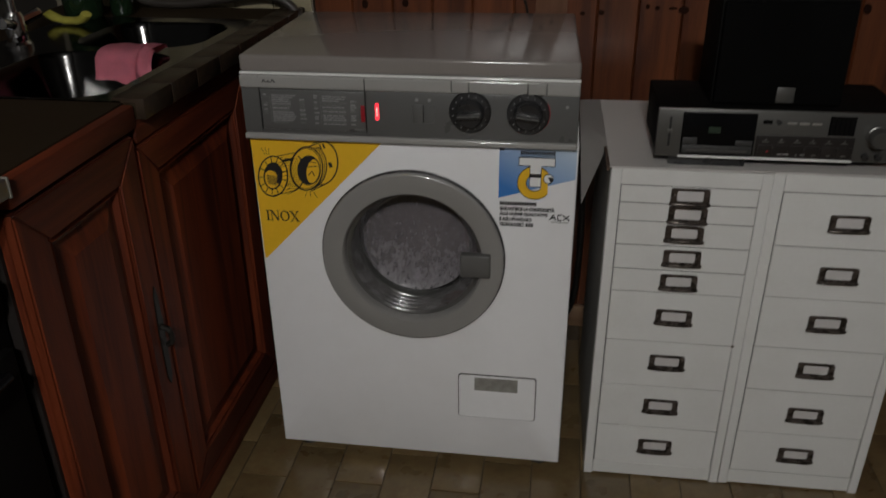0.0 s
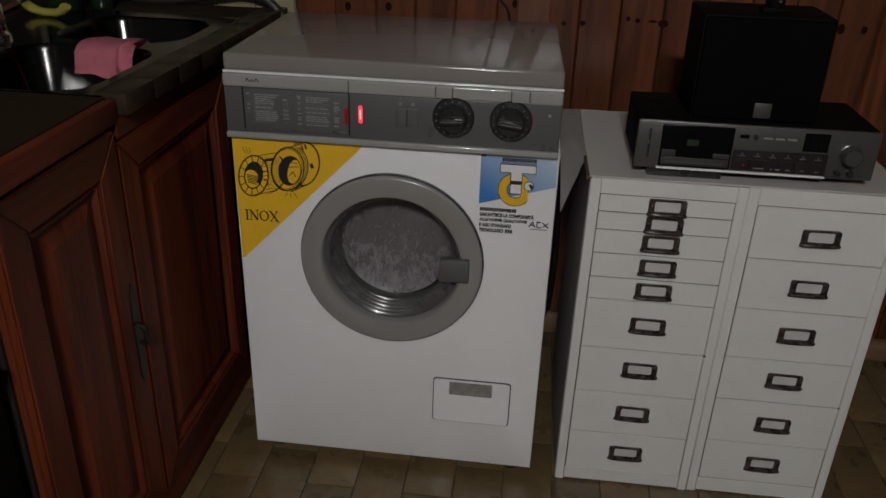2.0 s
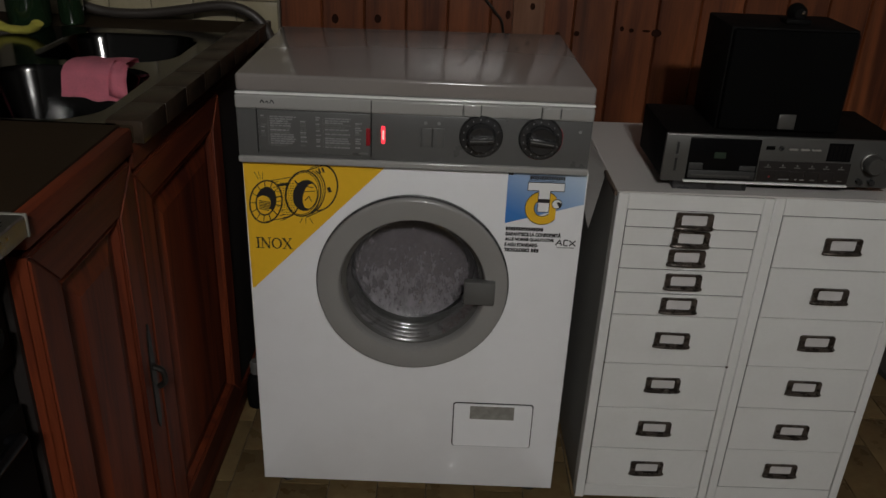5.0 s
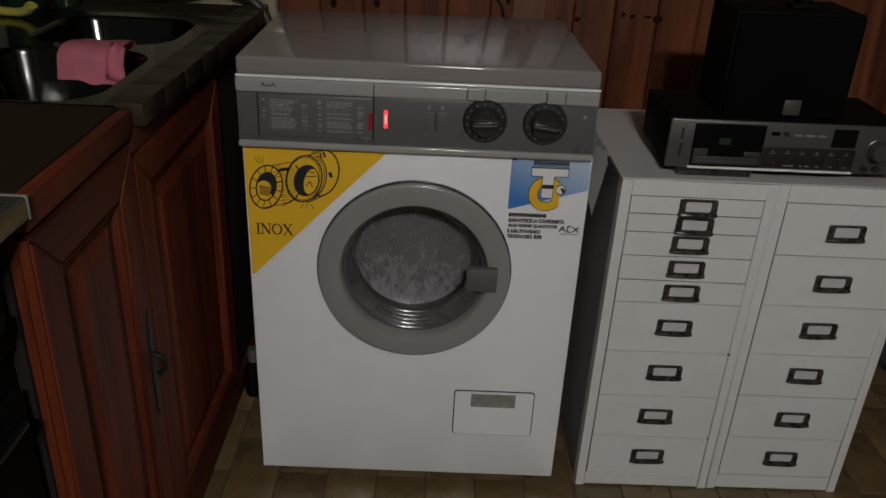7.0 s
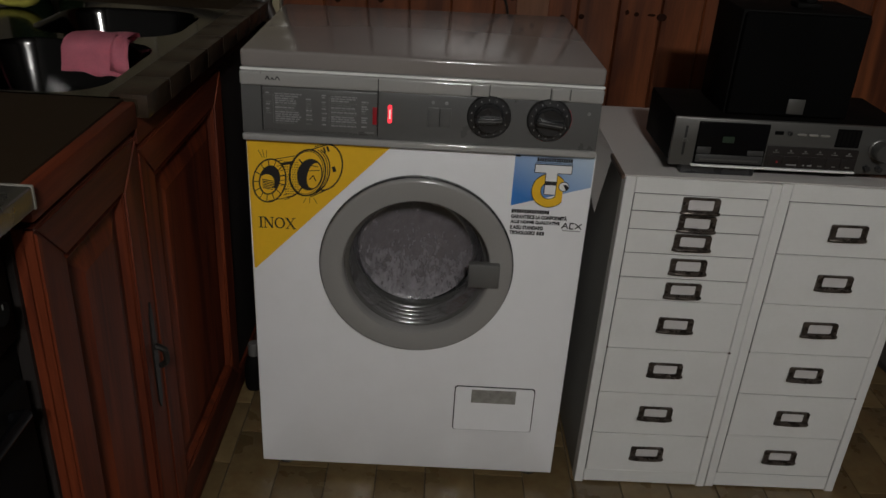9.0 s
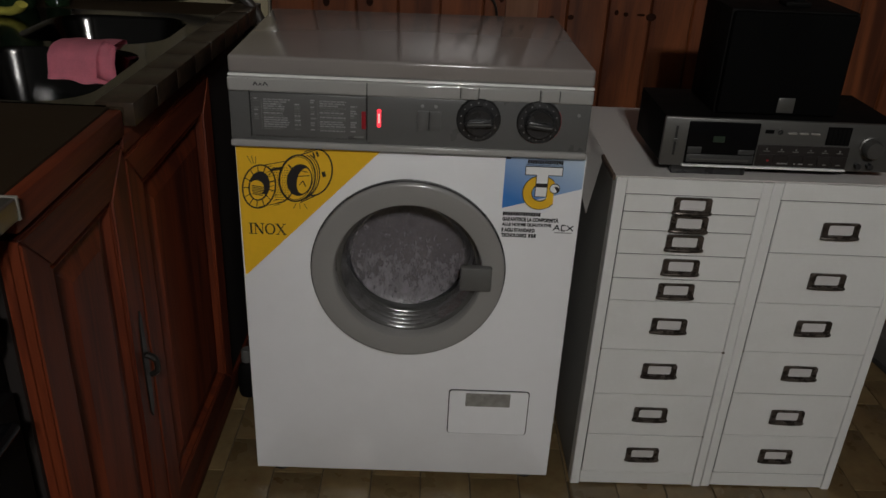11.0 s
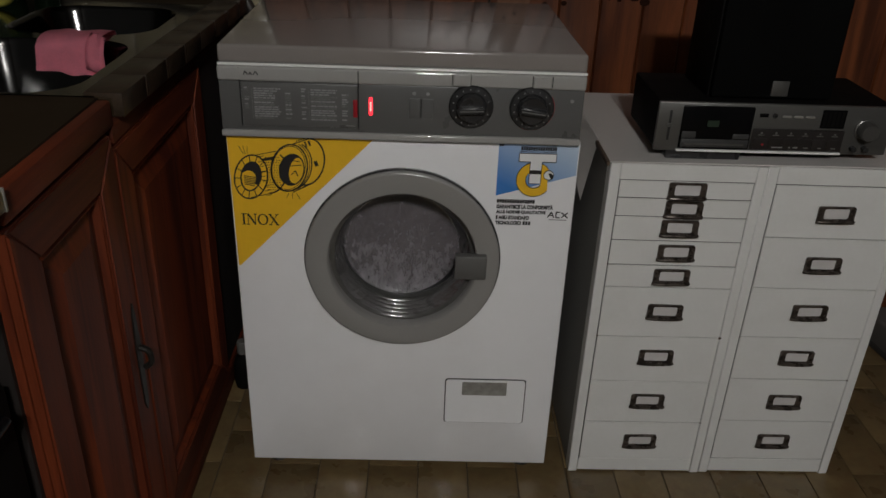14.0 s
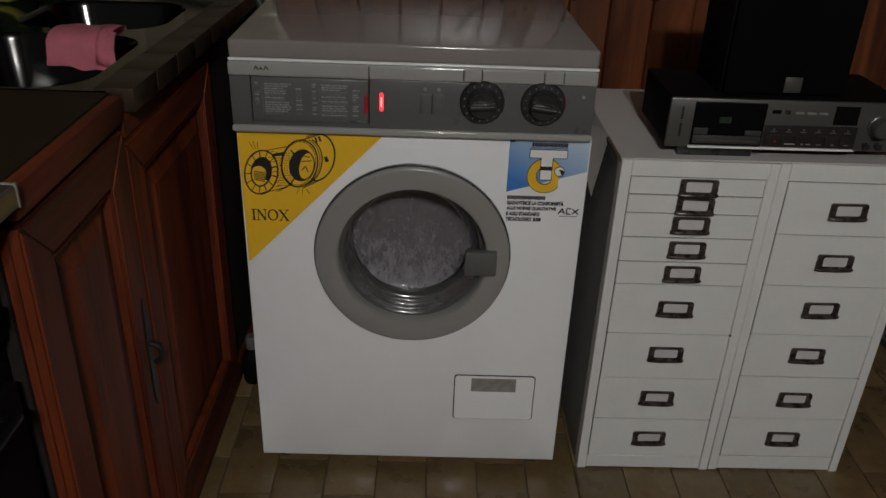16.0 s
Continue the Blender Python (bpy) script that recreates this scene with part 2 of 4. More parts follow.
GREEN_DIM = shader("deck_green", (0.018, 0.032, 0.02), 0.4, var=0.1, bump=0.0)
PINE = wood("varnished_pine", (0.055, 0.0145, 0.0055), (0.195, 0.058, 0.019), "Z", rough=0.34, coat=0.3, rings=16, per_object=0.28)
# Pine with the lamp's sheen on varnish painted in as a paler tone.
SHEEN_PINE = wood("sheen_pine", (0.10, 0.045, 0.025), (0.23, 0.115, 0.072), "Z", rough=0.34, rings=14, per_object=0.0)
KNOT = shader("knot", (0.018, 0.006, 0.003), 0.8, spec=0.1, var=0.5, scale=60, bump=0.1)
OAK_RED = wood("stained_door", (0.054, 0.0088, 0.0030), (0.168, 0.0315, 0.0085), "Z", rough=0.6, coat=0.0, spec=0.28, rings=24, per_object=0.18)
OAK_RAIL = wood("stained_rail", (0.047, 0.0080, 0.0030), (0.140, 0.0270, 0.0080), "Y", rough=0.6, coat=0.0, spec=0.28, rings=24, per_object=0.18)
FLOOR_TILE = shader("floor_tile", (0.142, 0.099, 0.046), 0.3, var=0.28, scale=16, fine=70, bump=0.06, per_object=0.16,
                    dirt=(0.11, 0.055, 0.022), dirt_amount=0.7, coat=0.06)
GROUT = shader("grout", (0.075, 0.055, 0.033), 0.85, var=0.2, scale=40)
WALL_TILE = shader("wall_tile", (0.29, 0.25, 0.165), 0.22, var=0.1, scale=14, bump=0.04, per_object=0.06)
WALL_GROUT = shader("wall_grout", (0.14, 0.12, 0.09), 0.85, var=0.2, scale=40)
EDGE_TILE = shader("edge_tile", (0.027, 0.0185, 0.0122), 0.35, spec=0.2, var=0.3, scale=30, bump=0.08, per_object=0.05, dirt=(0.07, 0.04, 0.025),
                   dirt_amount=0.7)
TRIM_CAP = shader("trim_cap", (0.20, 0.19, 0.165), 0.5, var=0.2, scale=40, bump=0.05)
TRIM_STEEL = shader("trim_steel", (0.15, 0.15, 0.148), 0.30, metal=0.9, var=0.15, scale=12, fine=200, bump=0.03)
WORKTOP = shader("worktop", (0.026, 0.0165, 0.0088), spec=0.1, rough=0.65, var=0.18, scale=9, fine=160, bump=0.06)
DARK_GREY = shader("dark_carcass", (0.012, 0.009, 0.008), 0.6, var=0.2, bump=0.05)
APPLIANCE = shader("black_appliance", (0.005, 0.0048, 0.0045), 0.7, spec=0.05, var=0.2, bump=0.02)
TOWEL = shader("pink_towel", (0.80, 0.26, 0.34), 0.9, var=0.12, scale=40, fine=500, bump=0.7)
HOSE = shader("hose_grey", (0.034, 0.028, 0.024), 0.45, var=0.15, scale=20)
# Near black so that the unseen walls and ceiling bounce little light.
PLASTER = shader("plaster", (0.04, 0.035, 0.03), 0.8, var=0.06, scale=3, fine=80, bump=0.1)
SPONGE = shader("yellow_sponge", (0.36, 0.33, 0.05), 0.9, var=0.25, scale=60, bump=0.5)
GREEN_GLASS = shader("dark_green_glass", (0.010, 0.022, 0.010), 0.08, var=0.1, bump=0.0, coat=0.5)
IRON = shader("dark_iron", (0.03, 0.027, 0.024), 0.45, metal=0.7, var=0.3, scale=60, bump=0.1)
SKIRTING = wood("skirting", (0.16, 0.09, 0.05), (0.30, 0.19, 0.11), "X", per_object=0.0)
WHITE_PLASTIC = shader("grey_plastic_box", (0.10, 0.095, 0.09), 0.4, var=0.06)
LAMP_GLASS = glow("lamp_glass", (1.0, 0.985, 0.955), BULB)


# ---- builders ----
def thing(name, x, y, z, label, category, rz=0.0, group="", kind=""):
    ob = new(name)
    ob.empty_display_size = 0.05
    ob.matrix_basis = pose(x, y, z, 0, 0, rz)
    return tagged(ob, label, category, group, kind)


def part(name, bm, material, parent=None, label="", smooth=40):
    me = bpy.data.meshes.new(name)
    bmesh.ops.recalc_face_normals(bm, faces=bm.faces)
    if smooth:
        limit = radians(smooth)
        for f in bm.faces:
            f.smooth = True
        for e in bm.edges:
            if len(e.link_faces) == 2 and e.calc_face_angle(0) > limit:
                e.smooth = False
    bm.to_mesh(me)
    bm.free()
    me.materials.append(material)
    ob = new(name, me)
    if parent:
        ob.parent = parent
    if label:
        ob["label"] = label
    return ob


def share(name, ob, x, y, z, parent, rz=0.0):
    """One more piece on the same mesh."""
    o = new(name, ob.data)
    o.parent = parent
    o.matrix_basis = pose(x, y, z, 0, 0, rz)
    return o


def box(x0, x1, y0, y1, z0, z1, bevel=0.0, seg=2, bm=None):
    out = bm or bmesh.new()
    t = bmesh.new()
    m = Matrix.Translation(((x0 + x1) / 2, (y0 + y1) / 2, (z0 + z1) / 2)) @ Matrix.Diagonal((x1 - x0, y1 - y0, z1 - z0, 1))
    bmesh.ops.create_cube(t, size=1, matrix=m)
    if bevel:
        bmesh.ops.bevel(t, geom=t.edges[:], offset=bevel, segments=seg, affect="EDGES", profile=0.5)
    join(out, t)
    return out


def join(out, t):
    """Moves the faces of t into out."""
    made = {v: out.verts.new(v.co) for v in t.verts}
    for f in t.faces:
        out.faces.new([made[v] for v in f.verts])
    t.free()


def lathe(profile, cx, cz, segs=64, bm=None, cy=0.0):
    """Turns (radius, y) round the line through (cx, cz) that runs along y."""
    bm = bm or bmesh.new()
    rings = []
    for r, y in profile:
        if r < 1e-6:
            rings.append([bm.verts.new((cx, cy + y, cz))])
        else:
            rings.append([bm.verts.new((cx + r * math.cos(a), cy + y, cz + r * math.sin(a)))
                          for a in (2 * math.pi * i / segs for i in range(segs))])
    for a, b in zip(rings, rings[1:]):
        for i in range(segs):
            j = (i + 1) % segs
            if len(a) == 1:
                bm.faces.new((a[0], b[j], b[i]))
            elif len(b) == 1:
                bm.faces.new((a[i], a[j], b[0]))
            else:
                bm.faces.new((a[i], a[j], b[j], b[i]))
    return bm


def turned(profile, x, y, segs=32, bm=None):
    """Turns (radius, z) round an upright line."""
    bm = bm or bmesh.new()
    t = lathe([(r, z) for r, z in profile], 0, 0, segs)
    bmesh.ops.transform(t, matrix=Matrix.Translation((x, y, 0)) @ Matrix.Rotation(radians(90), 4, "X") @ Matrix.Diagonal((1, 1, -1, 1)),
                        verts=t.verts)
    join(bm, t)
    return bm


def prism(points, y0, y1, bm=None):
    """A plate with an outline in x and z, from y0 to y1."""
    bm = bm or bmesh.new()
    a = [bm.verts.new((x, y0, z)) for x, z in points]
    b = [bm.verts.new((x, y1, z)) for x, z in points]
    bm.faces.new(a)
    bm.faces.new(list(reversed(b)))
    for i in range(len(points)):
        j = (i + 1) % len(points)
        bm.faces.new((a[i], b[i], b[j], a[j]))
    return bm


def rounded(x0, x1, z0, z1, r, n=5):
    pts = []
    for cx, cz, a0 in ((x1 - r, z1 - r, 0), (x0 + r, z1 - r, 90), (x0 + r, z0 + r, 180), (x1 - r, z0 + r, 270)):
        for i in range(n + 1):
            a = radians(a0 + 90 * i / n)
            pts.append((cx + r * math.cos(a), cz + r * math.sin(a)))
    return pts


def hoop(outer, inner, y0, y1, bm=None):
    """A flat frame between two outlines with as many points."""
    bm = bm or bmesh.new()
    lay = [[bm.verts.new((x, y, z)) for x, z in o] for y in (y0, y1) for o in (outer, inner)]
    n = len(outer)
    for i in range(n):
        j = (i + 1) % n
        for a, b in ((0, 1), (1, 3), (3, 2), (2, 0)):
            bm.faces.new((lay[a][i], lay[a][j], lay[b][j], lay[b][i]))
    return bm


def ellipse(cx, cz, rx, rz, tilt=0.0, n=40, a0=0.0, a1=360.0):
    c, s = math.cos(radians(tilt)), math.sin(radians(tilt))
    pts = []
    for i in range(n):
        a = radians(a0 + (a1 - a0) * i / (n if a1 - a0 >= 360 else n - 1))
        u, v = rx * math.cos(a), rz * math.sin(a)
        pts.append((cx + u * c - v * s, cz + u * s + v * c))
    return pts


def stroke(points, width, y0, y1, bm=None):
    """A pen line along points in x and z."""
    bm = bm or bmesh.new()
    for (ax, az), (bx, bz) in zip(points, points[1:]):
        dx, dz = bx - ax, bz - az
        d = math.hypot(dx, dz) or 1
        nx, nz = -dz / d * width / 2, dx / d * width / 2
        prism([(ax + nx, az + nz), (ax - nx, az - nz), (bx - nx, bz - nz), (bx + nx, bz + nz)], y0, y1, bm)
    return bm


def pipe(points, radius, segs=12, bm=None, ridge=0.0, steps=8):
    """A round bar along a smooth line through the points."""
    bm = bm or bmesh.new()
    pts = [Vector(p) for p in points]
    line = []
    for i in range(len(pts) - 1):
        p0, p1, p2, p3 = pts[max(i - 1, 0)], pts[i], pts[i + 1], pts[min(i + 2, len(pts) - 1)]
        for k in range(steps):
            t = k / steps
            line.append(0.5 * ((2 * p1) + (p2 - p0) * t + (2 * p0 - 5 * p1 + 4 * p2 - p3) * t * t + (3 * p1 - p0 - 3 * p2 + p3) * t ** 3))
    line.append(pts[-1])
    rings = []
    for i, p in enumerate(line):
        d = (line[min(i + 1, len(line) - 1)] - line[max(i - 1, 0)]).normalized()
        up = Vector((0, 0, 1)) if abs(d.z) < 0.95 else Vector((0, 1, 0))
        u = d.cross(up).normalized()
        v = u.cross(d)
        r = radius + (ridge if i % 2 else 0)
        rings.append([bm.verts.new(p + r * (u * math.cos(a) + v * math.sin(a))) for a in (2 * math.pi * k / segs for k in range(segs))])
    for a, b in zip(rings, rings[1:]):
        for k in range(segs):
            j = (k + 1) % segs
            bm.faces.new((a[k], a[j], b[j], b[k]))
    bm.faces.new(rings[0])
    bm.faces.new(list(reversed(rings[-1])))
    return bm


def words(name, text, x, y, z, width, height, material, parent, depth=0.0004, bold=0.0):
    """Raised letters that face -y, fitted into width and height from the lower left corner (x, z)."""
    cu = bpy.data.curves.new(name, "FONT")
    cu.body = text
    cu.extrude = 0.001
    cu.offset = bold
    tmp = bpy.data.objects.new(name, cu)
    scene.collection.objects.link(tmp)
    me = bpy.data.meshes.new_from_object(tmp.evaluated_get(bpy.context.evaluated_depsgraph_get()))
    bpy.data.objects.remove(tmp)
    co = np.empty(len(me.vertices) * 3)
    me.vertices.foreach_get("co", co)
    co = co.reshape(-1, 3)
    lo, hi = co.min(0), co.max(0)
    put = np.empty_like(co)
    put[:, 0] = x + (co[:, 0] - lo[0]) / (hi[0] - lo[0]) * width
    put[:, 2] = z + (co[:, 1] - lo[1]) / (hi[1] - lo[1]) * height
    put[:, 1] = y - (co[:, 2] - lo[2]) / (hi[2] - lo[2]) * depth
    me.vertices.foreach_set("co", put.ravel())
    me.materials.clear()
    me.materials.append(material)
    ob = new(name, me)
    ob.parent = parent
    return ob


# ---- the room ----
WALL_Y = 0.625
floor = tagged(part("floor", box(-1.15, 2.3, -4.8, WALL_Y + 0.1, -0.1, -0.004), GROUT), "brown glazed tile floor with dark joints", "floor", kind="structure")
wall_back = tagged(part("wall_back", box(-1.15, 2.3, WALL_Y + 0.012, WALL_Y + 0.15, -0.1, 2.6), DARK_GREY),
                   "back wall clad in varnished pine boards", "wall", kind="structure")
# Out-of-view walls and ceiling, added to close the room and hold bounce down.
wall_left = tagged(part("wall_left", box(-1.15, -1.02, -4.8, WALL_Y + 0.012, -0.1, 2.6), PLASTER), "unseen side wall, near black to keep bounced light low", "wall", kind="structure")
wall_right = tagged(part("wall_right", box(2.15, 2.3, -4.8, WALL_Y + 0.012, -0.1, 2.6), PLASTER), "unseen side wall, near black to keep bounced light low", "wall", kind="structure")
wall_front = tagged(part("wall_front", box(-1.02, 2.15, -4.8, -4.65, -0.1, 2.6), PLASTER), "unseen wall behind the camera, near black to keep bounced light low", "wall", kind="structure")
ceiling = tagged(part("ceiling", box(-1.15, 2.3, -4.8, WALL_Y + 0.15, 2.6, 2.7), PLASTER), "unseen ceiling, near black to keep bounced light low", "ceiling", kind="structure")
baseboard = tagged(part("baseboard", box(-0.40, 2.15, WALL_Y - 0.022, WALL_Y - 0.001, 0.0, 0.06, 0.004), SKIRTING), "pale wooden skirting board", "baseboard", kind="structure")


def pendant_lamp():
    """Twin-bulb pendant lamp in the room behind the camera."""
    lamp = thing("pendant_lamp", LAMP_X, LAMP_Y, 2.53, "twin-bulb pendant lamp with opal glass globes", "lamp")
    part("ceiling_rose", turned([(0, 0.07), (0.06, 0.07), (0.06, 0.05), (0.02, 0.035), (0, 0.035)], 0, 0), ALU, lamp)
    part("stem", pipe([(0, 0, 0.065), (0, 0, -0.02)], 0.006), ALU, lamp)
    part("arm", pipe([(-0.11, 0, -0.16), (-0.06, 0, -0.08), (0, 0, -0.03), (0.06, 0, -0.08), (0.11, 0, -0.16)], 0.008), ALU, lamp)
    for s in (-0.11, 0.11):
        part("globe", turned([(0, -0.16), (0.03, -0.165), (0.055, -0.19), (0.062, -0.22), (0.055, -0.25), (0.03, -0.275), (0, -0.28)], s, 0), LAMP_GLASS, lamp)


LAMP_X, LAMP_Y = 0.27, -2.8
pendant_lamp()


# ---- washing machine ----
def pierced_body(x0, x1, z0, z1, depth, cx, cz, r, n=24):
    """Casing with rounded front edges and a round opening in its front."""
    bm = bmesh.new()

    def outline(k, y):
        a0, a1, b0, b1 = x0 + k, x1 - k, z0 + k, z1 - k
        pts = []
        for i in range(n):
            pts.append((a0 + (a1 - a0) * i / n, b0))
        for i in range(n):
            pts.append((a1, b0 + (b1 - b0) * i / n))
        for i in range(n):
            pts.append((a1 - (a1 - a0) * i / n, b1))
        for i in range(n):
            pts.append((a0, b1 - (b1 - b0) * i / n))
        return pts, y

    def hole(y):
        pts = []
        for x, z in outline(0, 0)[0]:
            d = math.hypot(x - cx, z - cz)
            pts.append((cx + (x - cx) / d * r, cz + (z - cz) / d * r))
        return pts, y

    loops = [hole(0.03), hole(0.0), outline(0.005, 0.0), outline(0.0015, 0.0015), outline(0.0, 0.005), outline(0.0, depth)]
    rings = [[bm.verts.new((x, y, z)) for x, z in pts] for pts, y in loops]
    for a, b in zip(rings, rings[1:]):
        for i in range(len(a)):
            j = (i + 1) % len(a)
            bm.faces.new((a[i], a[j], b[j], b[i]))
    bm.faces.new(rings[-1])
    return bm


def washing_machine():
    w = thing("washing_machine", 0, 0, 0, "white front-loading washing machine with grey controls and yellow sticker", "washing machine")
    part("body", pierced_body(-0.297, 0.297, 0.03, 0.724, 0.44, 0.0, 0.4988, 0.166), ENAMEL, w)
    for x in (-0.255, 0.255):
        for y in (0.05, 0.39):
            part("foot", turned([(0, 0), (0.02, 0), (0.021, 0.012), (0.014, 0.016), (0.012, 0.031), (0, 0.031)], x, y, 20), KNOB, w)
    # lid and control panel
    lid = box(-0.297, 0.292, -0.008, 0.45, 0.8465, 0.8755, 0.0055, 4)
    for v in lid.verts:
        if v.co.y > 0.3:
            v.co.y -= 0.055 - 0.030 * (v.co.x + 0.297) / 0.59
            v.co.x -= 0.010 if v.co.x > 0 else 0.0
    part("lid", lid, GREY_LID, w, "brownish grey laminate top")
    part("lid_trim", box(-0.298, 0.293, -0.0105, 0.0, 0.8422, 0.8464, 0.0019, 3), PALE_TRIM, w, "bright trim line")
    part("panel_frame", box(-0.299, 0.2925, -0.004, 0.36, 0.725, 0.842, 0.003, 2), GREY, w)
    part("upper_strip", box(-0.299, 0.2925, -0.013, 0.010, 0.8178, 0.8421, 0.0045, 4), GREY, w)
    part("fascia", box(-0.298, 0.2915, -0.009, -0.002, 0.7365, 0.818, 0.002, 2), FASCIA, w, "dark grey fascia")
    part("lower_lip", box(-0.299, 0.2925, -0.014, -0.002, 0.7245, 0.7365, 0.0035, 3), GREY, w)
    drawer = part("detergent_drawer", box(-0.262, -0.0755, -0.0125, -0.004, 0.7445, 0.8165, 0.0015, 2), FASCIA, w)
    part("seam", box(-0.0752, -0.0735, -0.0138, -0.004, 0.744, 0.840), SLOT, w)
    part("seam", box(-0.2645, -0.2632, -0.0127, -0.004, 0.744, 0.840), SLOT, w)
    rnd = random.Random(4)
    for x0 in (-0.257, -0.166):
        for dx, wd, z0, z1, gap in ((0.0, 0.0085, 0.757, 0.809, 0.35), (0.015, 0.043, 0.755, 0.808, 0.0), (0.065, 0.011, 0.757, 0.801, 0.1)):
            z = z1
            while z > z0:
                x, end = x0 + dx, x0 + dx + wd * rnd.uniform(0.7, 1.0)
                ink = PALE_INK if rnd.random() < 0.75 else DIM_INK
                while x < end and rnd.random() >= gap:
                    ww = min(rnd.uniform(0.004, 0.011), end - x)
                    if ww > 0.0015:
                        part("printed_word", box(x, x + ww, -0.0131, -0.0124, z - 0.0022, z), ink, drawer)
                    x += ww + 0.0014
                z -= 0.0038
        part("printed_rule", box(x0 + 0.0112, x0 + 0.0122, -0.0131, -0.0124, 0.758, 0.806), DIM_INK, drawer)
    part("printed_word", box(-0.096, -0.080, -0.0131, -0.0124, 0.7475, 0.7500), DIM_INK, drawer)
    part("red_tab", box(-0.083, -0.0757, -0.0135, -0.009, 0.763, 0.793, 0.001), RED, w, "dark red tab")
    lamp = part("indicator_lamp", prism(rounded(-0.0578, -0.0516, 0.7665, 0.7970, 0.0029), -0.0105, -0.006), RED_LAMP, w, "glowing red indicator lamp")
    part("lamp_core", prism(rounded(-0.0559, -0.0535, 0.7735, 0.7900, 0.0011), -0.0110, -0.010), RED_CORE, lamp)
    for x0, x1 in ((0.0075, 0.0264), (0.0276, 0.0465)):
        part("push_button", box(x0, x1, -0.0104, -0.006, 0.764, 0.797, 0.0012), FASCIA, w)
    for x in (0.0155, 0.0375):
        part("symbol", prism(ellipse(x, 0.805, 0.003, 0.003, n=10), -0.0096, -0.0088), PALE_INK, w)
    part("button_recess", box(0.0263, 0.0277, -0.0099, -0.008, 0.765, 0.796), SLOT, w)
    for cx, cz, turn in ((0.108, 0.787, 3), (0.207, 0.787, -7)):
        k = part("dial", lathe([(0.0365, -0.008), (0.0365, -0.012), (0.034, -0.0155), (0.025, -0.017), (0.023, -0.028), (0.021, -0.0305), (0, -0.0305)], cx, cz, 48), KNOB, w, "black dial")
        c, s = math.cos(radians(turn)), math.sin(radians(turn))
        grip = box(-0.022, 0.022, -0.040, -0.029, -0.0055, 0.0055, 0.002, 2)
        bmesh.ops.transform(grip, matrix=Matrix.Translation((cx, 0, cz)) @ Matrix.Rotation(radians(-turn), 4, "Y"), verts=grip.verts)
        part("dial_grip", grip, KNOB, k)
        mark = box(-0.019, 0.019, -0.0405, -0.0398, -0.0006, 0.0012)
        bmesh.ops.transform(mark, matrix=Matrix.Translation((cx, 0, cz)) @ Matrix.Rotation(radians(-turn), 4, "Y"), verts=mark.verts)
        part("dial_mark", mark, DIM_INK, k)
        bm = bmesh.new()
        for i in range(14):
            a = radians(20 + i * 24.5)
            r = 0.0295
            prism(ellipse(cx + r * math.cos(a), cz + r * math.sin(a), 0.0010, 0.0014, n=8), -0.0172, -0.0155, bm)
        part("dial_print", bm, PALE_INK, k)
    part("dial_arc", prism(ellipse(0.207, 0.787, 0.0375, 0.0375, n=24, a0=-120, a1=30), -0.0098, -0.0088), RED, w, "red arc round the dial")
    for x in (0.076, 0.106, 0.205, 0.237):
        part("strip_line", box(x - 0.0007, x + 0.0007, -0.0137, -0.008, 0.822, 0.840), SLOT, w)
    part("marker_flap", box(0.077, 0.1055, -0.0160, -0.011, 0.8205, 0.841, 0.0025, 3), GREY, w)
    part("marker_flap", box(0.2058, 0.236, -0.0160, -0.011, 0.8205, 0.841, 0.0025, 3), GREY, w)
    part("symbol", prism(ellipse(0.272, 0.800, 0.003, 0.003, n=10), -0.0096, -0.0088), PALE_INK, w)
    bm = bmesh.new()
    for i, (x, ww, h) in enumerate(((-0.256, 0.0065, 0.006), (-0.2475, 0.005, 0.004), (-0.2405, 0.0075, 0.006))):
        stroke([(x, 0.829), (x + ww * 0.4, 0.829 + h), (x + ww, 0.829)], 0.0016, -0.0138, -0.0118, bm)
    part("maker_badge", bm, INK, w, "small black maker's mark")
    # door
    cx, cz = 0.0, 0.4988
    door = part("door_ring", lathe([(0.1720, 0.0), (0.1725, -0.012), (0.1720, -0.0155), (0.1706, -0.0170), (0.168, -0.0178), (0.1375, -0.0178), (0.1335, -0.0165), (0.1308, -0.012), (0.1300, -0.006), (0.1290, 0.012)], cx, cz, 96), RING, w, "grey plastic door ring")
    part("ring_edge", lathe([(0.1748, -0.0005), (0.1748, -0.007), (0.1728, -0.0085), (0.1715, -0.004)], cx, cz, 96), KNOB, w, "dark edge round the door")
    folds = [(0.1300, 0.004)]
    for i in range(5):
        for k in range(15):
            u = (i + k / 14) / 5
            folds.append((0.1299 - 0.0088 * abs(math.sin(math.pi * k / 14)) ** 0.75, 0.004 + 0.072 * u))
    part("gasket", lathe(folds + [(0.1205, 0.10), (0.1205, 0.20)], cx, cz, 96), RUBBER, w, "dark ridged rubber gasket")
    glass = lathe([(0.1208, 0.003), (0.1198, 0.020), (0.1178, 0.038), (0.1155, 0.048), (0.1130, 0.0545), (0.1095, 0.0600), (0.1050, 0.0645), (0.0990, 0.0678), (0.091, 0.0700), (0.078, 0.0720), (0.05, 0.0735), (0.0, 0.0742)], cx, cz, 96)
    film = lathe([(0.1080, 0.0650), (0.1060, 0.0665), (0.0998, 0.0700), (0.091, 0.0725), (0.078, 0.0745), (0.05, 0.0760), (0.0, 0.0767)], cx, cz, 72)
    for bm in (glass, film):
        for v in bm.verts:
            v.co += Vector((-0.004, 0, 0.000)) * max(0.0, v.co.y / 0.074)
